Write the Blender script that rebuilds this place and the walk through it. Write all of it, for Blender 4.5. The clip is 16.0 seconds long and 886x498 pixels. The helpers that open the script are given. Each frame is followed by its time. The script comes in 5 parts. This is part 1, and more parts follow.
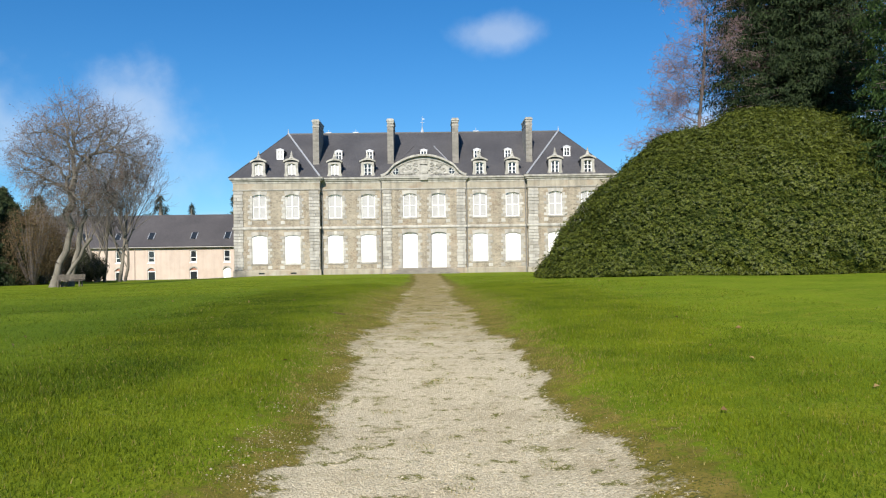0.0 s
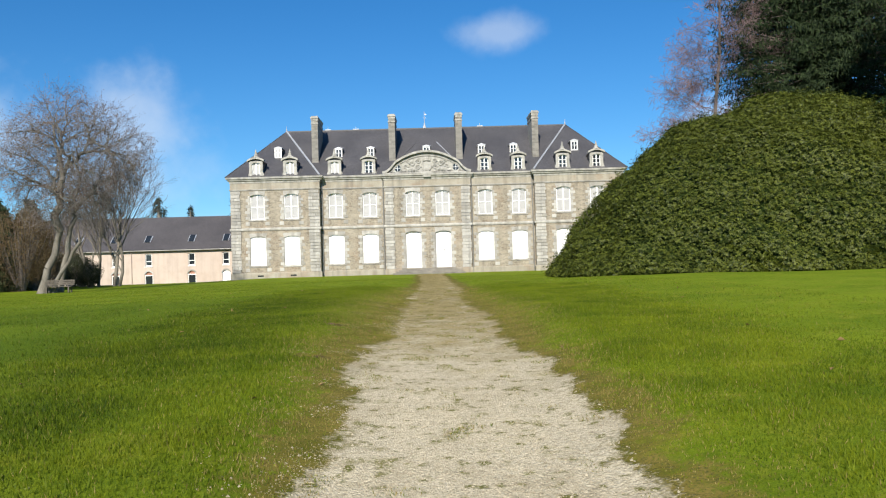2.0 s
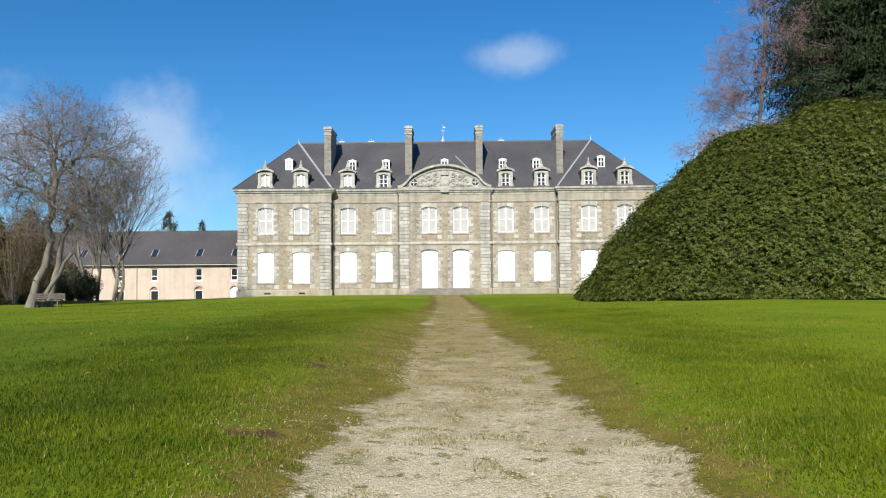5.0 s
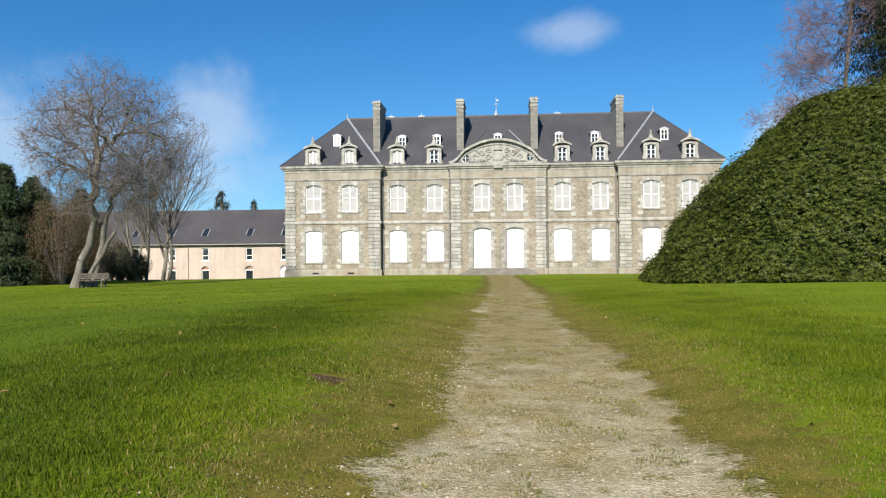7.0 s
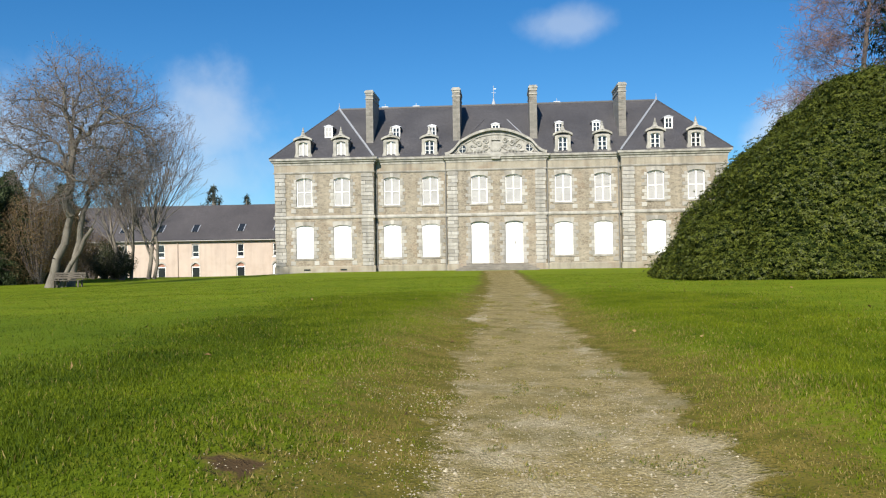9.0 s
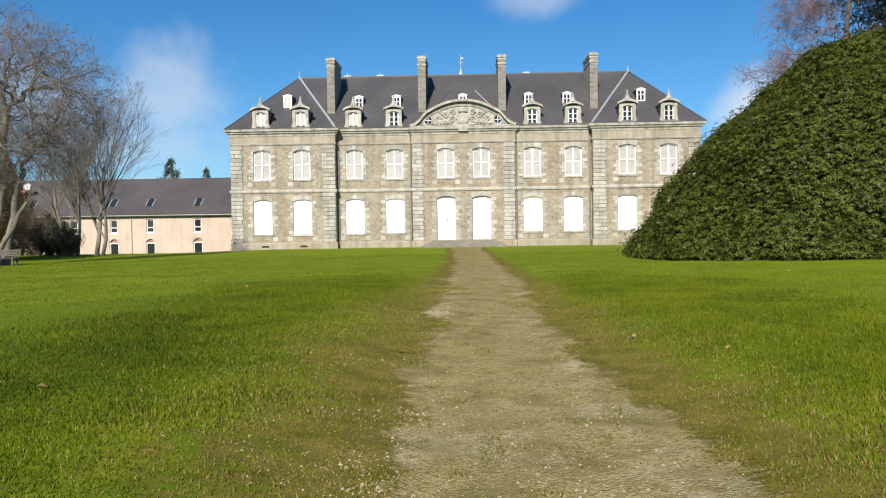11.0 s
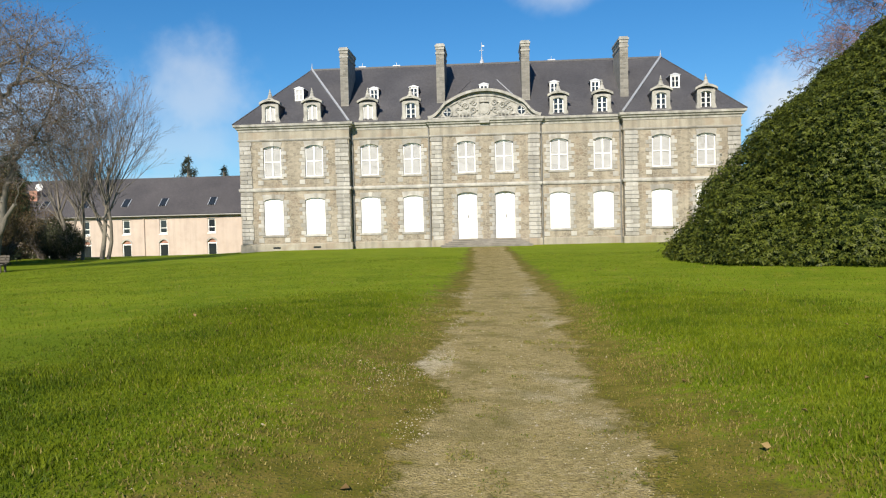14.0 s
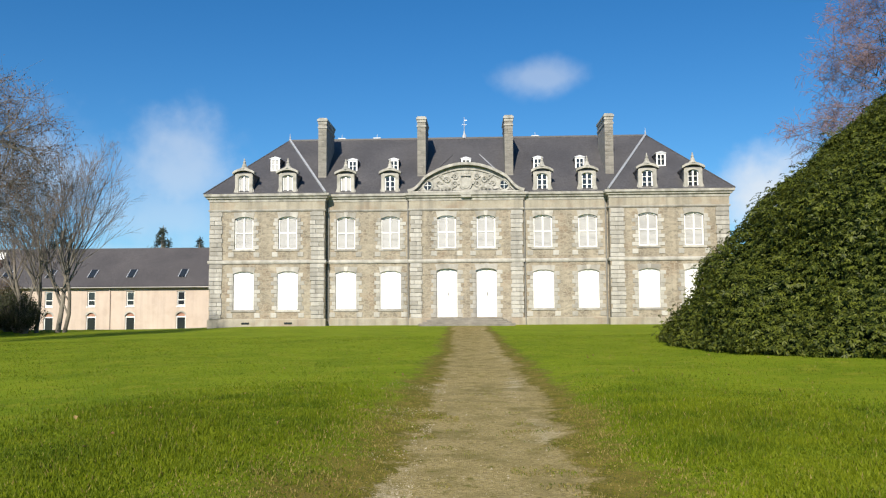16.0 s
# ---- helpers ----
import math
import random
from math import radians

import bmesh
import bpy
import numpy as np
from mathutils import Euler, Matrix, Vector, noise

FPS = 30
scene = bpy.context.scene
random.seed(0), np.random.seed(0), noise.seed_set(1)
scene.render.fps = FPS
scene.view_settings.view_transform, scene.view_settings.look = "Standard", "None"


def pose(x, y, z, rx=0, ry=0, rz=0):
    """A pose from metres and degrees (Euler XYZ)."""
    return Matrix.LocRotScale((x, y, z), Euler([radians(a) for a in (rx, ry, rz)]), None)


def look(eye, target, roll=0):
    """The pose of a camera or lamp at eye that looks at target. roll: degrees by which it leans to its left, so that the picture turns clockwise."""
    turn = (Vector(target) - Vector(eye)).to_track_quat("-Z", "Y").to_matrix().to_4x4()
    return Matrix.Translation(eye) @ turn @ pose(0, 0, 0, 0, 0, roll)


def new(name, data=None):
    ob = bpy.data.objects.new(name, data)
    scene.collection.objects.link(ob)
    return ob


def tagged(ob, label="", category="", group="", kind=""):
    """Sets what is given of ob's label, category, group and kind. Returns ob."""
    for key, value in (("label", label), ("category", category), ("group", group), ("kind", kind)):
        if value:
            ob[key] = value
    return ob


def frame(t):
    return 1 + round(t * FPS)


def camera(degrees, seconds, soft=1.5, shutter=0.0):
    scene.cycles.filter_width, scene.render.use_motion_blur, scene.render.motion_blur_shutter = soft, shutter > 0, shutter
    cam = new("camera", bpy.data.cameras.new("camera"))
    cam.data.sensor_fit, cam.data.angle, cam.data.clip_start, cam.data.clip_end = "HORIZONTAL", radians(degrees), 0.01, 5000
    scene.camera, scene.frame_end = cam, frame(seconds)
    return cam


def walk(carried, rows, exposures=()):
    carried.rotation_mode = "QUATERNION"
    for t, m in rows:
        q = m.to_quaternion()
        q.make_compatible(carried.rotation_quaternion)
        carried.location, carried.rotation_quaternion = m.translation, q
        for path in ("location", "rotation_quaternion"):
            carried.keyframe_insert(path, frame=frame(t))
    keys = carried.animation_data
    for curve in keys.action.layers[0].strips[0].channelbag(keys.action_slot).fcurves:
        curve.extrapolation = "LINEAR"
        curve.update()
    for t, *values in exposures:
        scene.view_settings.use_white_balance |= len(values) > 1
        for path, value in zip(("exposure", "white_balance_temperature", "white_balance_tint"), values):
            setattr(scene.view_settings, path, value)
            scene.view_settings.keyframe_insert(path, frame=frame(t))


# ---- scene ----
cam = camera(60.0, 16.0, soft=1.2)

# ---------------------------------------------------------------- camera and walk
PATH = [
    (0, (0.746, -75.88, 1.581), (0.774, -73.88, 1.602), -0.8),
    (0.5, (0.656, -75.239, 1.589), (0.684, -73.239, 1.615), -0.4),
    (1, (0.624, -74.609, 1.58), (0.654, -72.609, 1.602), -0.8),
    (1.5, (0.573, -73.982, 1.574), (0.593, -71.982, 1.593), -1.3),
    (2, (0.58, -73.364, 1.567), (0.601, -71.364, 1.587), -1.6),
    (2.5, (0.545, -72.73, 1.566), (0.604, -70.731, 1.577), 0.1),
    (3, (0.5, -72.066, 1.565), (0.569, -70.068, 1.581), 0.3),
    (5.3, (0.422, -68.886, 1.469), (0.359, -66.888, 1.547), -0.9),
    (5.5, (0.418, -68.614, 1.466), (0.3, -66.619, 1.542), -0.8),
    (6, (0.414, -67.947, 1.456), (0.287, -65.951, 1.502), -0.7),
    (6.5, (0.424, -67.27, 1.474), (0.283, -65.275, 1.51), -0.6),
    (7, (0.343, -66.611, 1.482), (0.188, -64.617, 1.505), -0.5),
    (7.5, (0.292, -65.961, 1.503), (0.123, -63.968, 1.526), -0.8),
    (8, (0.257, -65.326, 1.501), (0.087, -63.333, 1.521), -0.1),
    (8.5, (0.263, -64.693, 1.533), (0.098, -62.7, 1.549), -0.5),
    (11, (0.306, -61.696, 1.65), (0.24, -59.698, 1.591), -0.8),
    (11.5, (0.314, -61.097, 1.668), (0.289, -59.098, 1.597), 1.6),
    (12, (0.363, -60.495, 1.698), (0.403, -58.497, 1.635), 2.0),
    (12.5, (0.414, -59.894, 1.734), (0.456, -57.896, 1.672), 1.5),
    (13, (0.434, -59.296, 1.768), (0.432, -57.297, 1.7), 0.4),
    (13.5, (0.477, -58.686, 1.808), (0.349, -56.692, 1.738), -0.6),
    (14, (0.466, -58.075, 1.835), (0.335, -56.081, 1.766), -1.4),
    (14.5, (0.483, -57.447, 1.853), (0.348, -55.452, 1.843), -2.0),
    (15, (0.481, -56.812, 1.854), (0.354, -54.816, 1.868), -0.9),
    (15.5, (0.521, -56.162, 1.847), (0.465, -54.164, 1.925), -1.5),
    (16, (0.5, -55.493, 1.846), (0.421, -53.499, 1.977), -0.4),
]
EXPOSURES = [(0, 0.55, 6640, 10), (3, 0.53, 6650, 10), (8.5, 0.5, 6720, 10), (11, 0.49, 7020, 10), (16, 0.49, 6920, 10)]
walk(cam, [(t, look(eye, target, roll)) for t, eye, target, roll in PATH], EXPOSURES)

# ---------------------------------------------------------------- world, sun, exposure
SUN_AZ, SUN_EL = 190.5, 32.5          # compass-like: degrees from +y, clockwise; degrees above the horizon
world = bpy.data.worlds.new("sky_world")
scene.world = world
world.use_nodes = True


def sky_nodes(w):
    nt = w.node_tree
    nt.nodes.clear()
    out = nt.nodes.new("ShaderNodeOutputWorld")
    bg = nt.nodes.new("ShaderNodeBackground")
    bg.inputs["Strength"].default_value = 0.085
    sky = nt.nodes.new("ShaderNodeTexSky")
    sky.sky_type = "NISHITA"
    sky.sun_disc = False
    sky.sun_elevation = radians(SUN_EL)
    sky.sun_rotation = radians(SUN_AZ)
    sky.air_density, sky.dust_density, sky.ozone_density = 1.0, 0.25, 3.0
    # clear winter air: the pale band at the horizon is thin
    tv = nt.nodes.new("ShaderNodeTexCoord")
    lift = nt.nodes.new("ShaderNodeMapping")
    lift.inputs["Location"].default_value = (0, 0, 0.045)
    lift.inputs["Scale"].default_value = (1, 1, 0.96)
    nt.links.new(tv.outputs["Generated"], lift.inputs["Vector"])
    nt.links.new(lift.outputs[0], sky.inputs["Vector"])
    hue = nt.nodes.new("ShaderNodeHueSaturation")
    hue.inputs["Saturation"].default_value = 1.34
    nt.links.new(sky.outputs[0], hue.inputs["Color"])
    tint = nt.nodes.new("ShaderNodeMix")
    tint.data_type, tint.blend_type = "RGBA", "MULTIPLY"
    tint.inputs["Factor"].default_value = 1.0
    nt.links.new(hue.outputs[0], tint.inputs["A"])
    tint.inputs["B"].default_value = (0.74, 0.965, 1.09, 1)
    # drifting fair-weather clouds: soft ellipses in azimuth and height, broken by noise
    tc = nt.nodes.new("ShaderNodeTexCoord")
    sep = nt.nodes.new("ShaderNodeSeparateXYZ")
    nt.links.new(tc.outputs["Generated"], sep.inputs[0])
    az = math_node(nt, "ARCTAN2", sep.outputs[0], sep.outputs[1])
    el = math_node(nt, "ARCSINE", sep.outputs[2])
    noi = nt.nodes.new("ShaderNodeTexNoise")
    noi.inputs["Scale"].default_value = 11.0
    noi.inputs["Detail"].default_value = 7.0
    noi.inputs["Roughness"].default_value = 0.55
    nt.links.new(tc.outputs["Generated"], noi.inputs["Vector"])
    noj = nt.nodes.new("ShaderNodeTexNoise")
    noj.inputs["Scale"].default_value, noj.inputs["Detail"].default_value = 34.0, 6.0
    nt.links.new(tc.outputs["Generated"], noj.inputs["Vector"])
    total = None
    for a, e, ra, re, dens in CLOUDS:
        u = math_node(nt, "DIVIDE", math_node(nt, "SUBTRACT", az, radians(a)), radians(ra))
        v = math_node(nt, "DIVIDE", math_node(nt, "SUBTRACT", el, radians(e)), radians(re))
        d = math_node(nt, "SQRT", math_node(nt, "ADD", math_node(nt, "MULTIPLY", u, u), math_node(nt, "MULTIPLY", v, v)))
        d = math_node(nt, "ADD", d, math_node(nt, "MULTIPLY", math_node(nt, "SUBTRACT", noi.outputs[0], 0.5), 1.6))
        d = math_node(nt, "ADD", d, math_node(nt, "MULTIPLY", math_node(nt, "SUBTRACT", noj.outputs[0], 0.5), 0.45))
        m = nt.nodes.new("ShaderNodeMapRange")
        m.interpolation_type = "SMOOTHSTEP"
        nt.links.new(d, m.inputs["Value"])
        m.inputs["From Min"].default_value, m.inputs["From Max"].default_value = 1.10, 0.12
        m.inputs["To Max"].default_value = dens
        total = m.outputs[0] if total is None else math_node(nt, "MAXIMUM", total, m.outputs[0])
    mix = nt.nodes.new("ShaderNodeMix")
    mix.data_type = "RGBA"
    nt.links.new(total, mix.inputs["Factor"])
    nt.links.new(tint.outputs["Result"], mix.inputs["A"])
    mix.inputs["B"].default_value = (6.4, 7.1, 8.0, 1)
    nt.links.new(mix.outputs["Result"], bg.inputs["Color"])
    nt.links.new(bg.outputs[0], out.inputs[0])


def math_node(nt, op, a, b=None):
    n = nt.nodes.new("ShaderNodeMath")
    n.operation = op
    for i, v in enumerate((a, b)):
        if v is None:
            continue
        if isinstance(v, (int, float)):
            n.inputs[i].default_value = v
        else:
            nt.links.new(v, n.inputs[i])
    return n.outputs[0]


CLOUDS = [(5.3, 16.2, 4.4, 1.6, 0.36), (-29.8, 9.2, 4.8, 4.2, 0.42), (-21.6, 8.9, 5.2, 5.0, 0.46), (-21.5, 6.2, 7.0, 3.4, 0.34), (-36, 8, 7, 5, 0.45),
          (20.8, 7.6, 3.6, 3.8, 0.85), (29, 6.5, 8, 3.5, 0.7), (-15.5, 2.6, 2.8, 1.0, 0.4), (-24, 2.5, 5, 2.0, 0.3)]
sky_nodes(world)

sun_data = bpy.data.lights.new("sun", "SUN")
sun_data.energy, sun_data.angle, sun_data.color = 5.0, radians(0.55), (1.0, 0.945, 0.85)
sun = new("sun", sun_data)
sa, se = radians(SUN_AZ), radians(SUN_EL)
SUN_DIR = Vector((math.sin(sa) * math.cos(se), math.cos(sa) * math.cos(se), math.sin(se)))
sun.matrix_world = look(SUN_DIR * 200, (0, 0, 0))


# ---------------------------------------------------------------- materials
def material(name, dark, light, scale=4.0, fine=40.0, rough=0.8, bump=0.3, metal=0.0, island=0.0, objvar=0.0, spec=0.5, stretch=None, bumpdist=0.02, stain=None, streak=0.0):
    """Two-scale mottled surface: a broad noise and a fine grain between two colours, with relief."""
    m = bpy.data.materials.new(name)
    m.use_nodes = True
    nt = m.node_tree
    b = nt.nodes["Principled BSDF"]
    tc = nt.nodes.new("ShaderNodeTexCoord")
    vec = tc.outputs["Object"]
    if stretch:
        mp = nt.nodes.new("ShaderNodeMapping")
        mp.inputs["Scale"].default_value = stretch
        nt.links.new(vec, mp.inputs["Vector"])
        vec = mp.outputs[0]
    n1 = nt.nodes.new("ShaderNodeTexNoise")
    n1.inputs["Scale"].default_value, n1.inputs["Detail"].default_value = scale, 6
    n2 = nt.nodes.new("ShaderNodeTexNoise")
    n2.inputs["Scale"].default_value, n2.inputs["Detail"].default_value = fine, 4
    nt.links.new(vec, n1.inputs["Vector"])
    nt.links.new(vec, n2.inputs["Vector"])
    f = math_node(nt, "ADD", math_node(nt, "MULTIPLY", n1.outputs[0], 0.6), math_node(nt, "MULTIPLY", n2.outputs[0], 0.4))
    f = math_node(nt, "ADD", math_node(nt, "MULTIPLY", math_node(nt, "SUBTRACT", f, 0.5), 2.6), 0.5)
    if island:
        g = nt.nodes.new("ShaderNodeNewGeometry")
        f = math_node(nt, "ADD", f, math_node(nt, "MULTIPLY", math_node(nt, "SUBTRACT", g.outputs["Random Per Island"], 0.5), island))
    if objvar:
        oi = nt.nodes.new("ShaderNodeObjectInfo")
        f = math_node(nt, "ADD", f, math_node(nt, "MULTIPLY", math_node(nt, "SUBTRACT", oi.outputs["Random"], 0.5), objvar))
    ramp = nt.nodes.new("ShaderNodeMix")
    ramp.data_type = "RGBA"
    ramp.clamp_factor = True
    nt.links.new(f, ramp.inputs["Factor"])
    ramp.inputs["A"].default_value = (*dark, 1)
    ramp.inputs["B"].default_value = (*light, 1)
    col = ramp.outputs["Result"]
    if stain:
        n3 = nt.nodes.new("ShaderNodeTexNoise")
        n3.inputs["Scale"].default_value, n3.inputs["Detail"].default_value = stain[1], 8
        nt.links.new(tc.outputs["Object"], n3.inputs["Vector"])
        mr = nt.nodes.new("ShaderNodeMapRange")
        mr.inputs["From Min"].default_value, mr.inputs["From Max"].default_value = 0.5, 0.68
        mr.inputs["To Max"].default_value = stain[2]
        nt.links.new(n3.outputs[0], mr.inputs["Value"])
        mx = nt.nodes.new("ShaderNodeMix")
        mx.data_type = "RGBA"
        nt.links.new(mr.outputs[0], mx.inputs["Factor"])
        nt.links.new(col, mx.inputs["A"])
        mx.inputs["B"].default_value = (*stain[0], 1)
        col = mx.outputs["Result"]
    if streak:
        mp2 = nt.nodes.new("ShaderNodeMapping")
        mp2.inputs["Scale"].default_value = (2.2, 2.2, 0.16)
        g0 = nt.nodes.new("ShaderNodeNewGeometry")
        nt.links.new(g0.outputs["Position"], mp2.inputs["Vector"])
        n4 = nt.nodes.new("ShaderNodeTexNoise")
        n4.inputs["Scale"].default_value, n4.inputs["Detail"].default_value = 1.0, 7
        nt.links.new(mp2.outputs[0], n4.inputs["Vector"])
        mr2 = nt.nodes.new("ShaderNodeMapRange")
        mr2.inputs["From Min"].default_value, mr2.inputs["From Max"].default_value = 0.46, 0.7
        mr2.inputs["To Max"].default_value = streak
        nt.links.new(n4.outputs[0], mr2.inputs["Value"])
        mx2 = nt.nodes.new("ShaderNodeMix")
        mx2.data_type = "RGBA"
        nt.links.new(mr2.outputs[0], mx2.inputs["Factor"])
        nt.links.new(col, mx2.inputs["A"])
        mx2.inputs["B"].default_value = (dark[0] * 0.55, dark[1] * 0.56, dark[2] * 0.6, 1)
        col = mx2.outputs["Result"]
    nt.links.new(col, b.inputs["Base Color"])
    b.inputs["Roughness"].default_value = rough
    b.inputs["Metallic"].default_value = metal
    b.inputs["Specular IOR Level"].default_value = spec
    if bump:
        bp = nt.nodes.new("ShaderNodeBump")
        bp.inputs["Strength"].default_value, bp.inputs["Distance"].default_value = bump, bumpdist
        nt.links.new(n2.outputs[0], bp.inputs["Height"])
        nt.links.new(bp.outputs[0], b.inputs["Normal"])
    return m


def rubble_material():
    """Small roughly coursed field stones in pale mortar, weathered."""
    m = material("rubble_masonry", (0.198, 0.170, 0.128), (0.372, 0.33, 0.258), 0.9, 22, 0.95, 0.6, stain=((0.20, 0.135, 0.085), 0.8, 0.5), streak=0.5)
    nt = m.node_tree
    b = nt.nodes["Principled BSDF"]
    base = b.inputs["Base Color"].links[0].from_socket
    tc = nt.nodes.new("ShaderNodeTexCoord")
    mp = nt.nodes.new("ShaderNodeMapping")
    mp.inputs["Scale"].default_value = (1, 1, 1.9)
    nt.links.new(tc.outputs["Object"], mp.inputs["Vector"])
    vo = nt.nodes.new("ShaderNodeTexVoronoi")
    vo.inputs["Scale"].default_value = 3.4
    nt.links.new(mp.outputs[0], vo.inputs["Vector"])
    ve = nt.nodes.new("ShaderNodeTexVoronoi")
    ve.feature = "DISTANCE_TO_EDGE"
    ve.inputs["Scale"].default_value = 3.4
    nt.links.new(mp.outputs[0], ve.inputs["Vector"])
    hs = nt.nodes.new("ShaderNodeHueSaturation")
    sc = nt.nodes.new("ShaderNodeSeparateColor")
    nt.links.new(vo.outputs["Color"], sc.inputs[0])
    nt.links.new(math_node(nt, "ADD", math_node(nt, "MULTIPLY", sc.outputs[0], 0.42), 0.76), hs.inputs["Value"])
    nt.links.new(base, hs.inputs["Color"])
    mr = nt.nodes.new("ShaderNodeMapRange")
    mr.inputs["From Max"].default_value = 0.09
    nt.links.new(ve.outputs["Distance"], mr.inputs["Value"])
    mx = nt.nodes.new("ShaderNodeMix")
    mx.data_type = "RGBA"
    nt.links.new(mr.outputs[0], mx.inputs["Factor"])
    mx.inputs["A"].default_value = (0.335, 0.305, 0.24, 1)
    nt.links.new(hs.outputs[0], mx.inputs["B"])
    nt.links.new(mx.outputs["Result"], b.inputs["Base Color"])
    return m


def slate_material(name, dark, light, rough):
    """Rows of small slates, in faint courses."""
    m = material(name, dark, light, 0.35, 9, rough, 0.25)
    nt = m.node_tree
    b = nt.nodes["Principled BSDF"]
    base = b.inputs["Base Color"].links[0].from_socket
    tc = nt.nodes.new("ShaderNodeTexCoord")
    sep = nt.nodes.new("ShaderNodeSeparateXYZ")
    nt.links.new(tc.outputs["Object"], sep.inputs[0])
    cmb = nt.nodes.new("ShaderNodeCombineXYZ")
    nt.links.new(math_node(nt, "ADD", sep.outputs[0], math_node(nt, "MULTIPLY", sep.outputs[1], 0.3)), cmb.inputs[0])
    nt.links.new(sep.outputs[2], cmb.inputs[1])
    br = nt.nodes.new("ShaderNodeTexBrick")
    br.inputs["Scale"].default_value = 5.0
    br.inputs["Mortar Size"].default_value = 0.012
    br.inputs["Color1"].default_value, br.inputs["Color2"].default_value = (0.72, 0.72, 0.72, 1), (1.25, 1.25, 1.25, 1)
    br.inputs["Mortar"].default_value = (0.45, 0.45, 0.45, 1)
    nt.links.new(cmb.outputs[0], br.inputs["Vector"])
    mx = nt.nodes.new("ShaderNodeMix")
    mx.data_type, mx.blend_type = "RGBA", "MULTIPLY"
    mx.inputs["Factor"].default_value = 0.8
    nt.links.new(base, mx.inputs["A"])
    nt.links.new(br.outputs[0], mx.inputs["B"])
    nt.links.new(mx.outputs["Result"], b.inputs["Base Color"])
    return m


def glass_material():
    m = bpy.data.materials.new("window_glass")
    m.use_nodes = True
    b = m.node_tree.nodes["Principled BSDF"]
    b.inputs["Base Color"].default_value = (0.02, 0.025, 0.03, 1)
    b.inputs["Roughness"].default_value = 0.06
    b.inputs["Specular IOR Level"].default_value = 0.6
    return m


def ground_material():
    """Winter lawn, mossy worn verge and pale gravel, mixed by the two masks of the ground mesh."""
    m = bpy.data.materials.new("lawn_and_gravel")
    m.use_nodes = True
    nt = m.node_tree
    b = nt.nodes["Principled BSDF"]
    tc = nt.nodes.new("ShaderNodeTexCoord")

    def noise_at(scale, detail=5, rough=0.55):
        n = nt.nodes.new("ShaderNodeTexNoise")
        n.inputs["Scale"].default_value, n.inputs["Detail"].default_value, n.inputs["Roughness"].default_value = scale, detail, rough
        nt.links.new(tc.outputs["Object"], n.inputs["Vector"])
        return n.outputs[0]

    def mixc(f, a, c):
        x = nt.nodes.new("ShaderNodeMix")
        x.data_type = "RGBA"
        x.clamp_factor = True
        nt.links.new(f, x.inputs["Factor"])
        for s, v in (("A", a), ("B", c)):
            if isinstance(v, tuple):
                x.inputs[s].default_value = (*v, 1)
            else:
                nt.links.new(v, x.inputs[s])
        return x.outputs["Result"]

    def ramp(v, lo, hi):
        r = nt.nodes.new("ShaderNodeMapRange")
        r.inputs["From Min"].default_value, r.inputs["From Max"].default_value = lo, hi
        nt.links.new(v, r.inputs["Value"])
        return r.outputs[0]

    def attr(name):
        a = nt.nodes.new("ShaderNodeAttribute")
        a.attribute_name = name
        return a.outputs["Fac"]

    lawn = mixc(ramp(noise_at(0.35), 0.35, 0.65), LAWN_A, LAWN_B)
    lawn = mixc(ramp(noise_at(1.7, 6), 0.5, 0.72), lawn, LAWN_C)
    # shade between near blades, mixed into the lawn as a darker green
    lawn = mixc(attr("blade_shade"), lawn, (0.024, 0.052, 0.003))
    lawn = mixc(ramp(noise_at(60, 3), 0.52, 0.75), lawn, (0.030, 0.055, 0.006))
    lawn = mixc(ramp(noise_at(13, 6), 0.5, 0.75), lawn, (0.045, 0.085, 0.004))
    moss = mixc(ramp(noise_at(3.0, 6), 0.35, 0.65), (0.112, 0.105, 0.015), (0.205, 0.158, 0.038))
    moss = mixc(ramp(noise_at(45, 3), 0.5, 0.7), moss, (0.07, 0.075, 0.02))
    grit = nt.nodes.new("ShaderNodeTexVoronoi")
    grit.inputs["Scale"].default_value = 55
    nt.links.new(tc.outputs["Object"], grit.inputs["Vector"])
    sc = nt.nodes.new("ShaderNodeSeparateColor")
    nt.links.new(grit.outputs["Color"], sc.inputs[0])
    gravel = mixc(sc.outputs[0], (0.40, 0.345, 0.23), (0.67, 0.585, 0.41))
    gravel = mixc(ramp(noise_at(1.3, 7), 0.48, 0.75), gravel, (0.36, 0.30, 0.19))
    gravel = mixc(ramp(noise_at(6.5, 5), 0.57, 0.64), gravel, (0.155, 0.15, 0.045))
    gravel = mixc(ramp(noise_at(2.3, 7, 0.62), 0.60, 0.68), gravel, (0.20, 0.185, 0.065))
    gravel = mixc(ramp(noise_at(19, 4), 0.58, 0.74), gravel, (0.30, 0.25, 0.155))
    gravel = mixc(ramp(noise_at(26, 3), 0.56, 0.70), gravel, (0.66, 0.58, 0.40))
    tan = mixc(sc.outputs[0], (0.255, 0.20, 0.082), (0.41, 0.33, 0.15))
    tan = mixc(ramp(noise_at(19, 4), 0.52, 0.72), tan, (0.19, 0.147, 0.066))
    tan = mixc(ramp(noise_at(26, 3), 0.57, 0.70), tan, (0.40, 0.33, 0.19))
    tan = mixc(ramp(noise_at(2.2, 6), 0.45, 0.7), tan, (0.19, 0.16, 0.06))
    edge = noise_at(5.5, 7, 0.65)
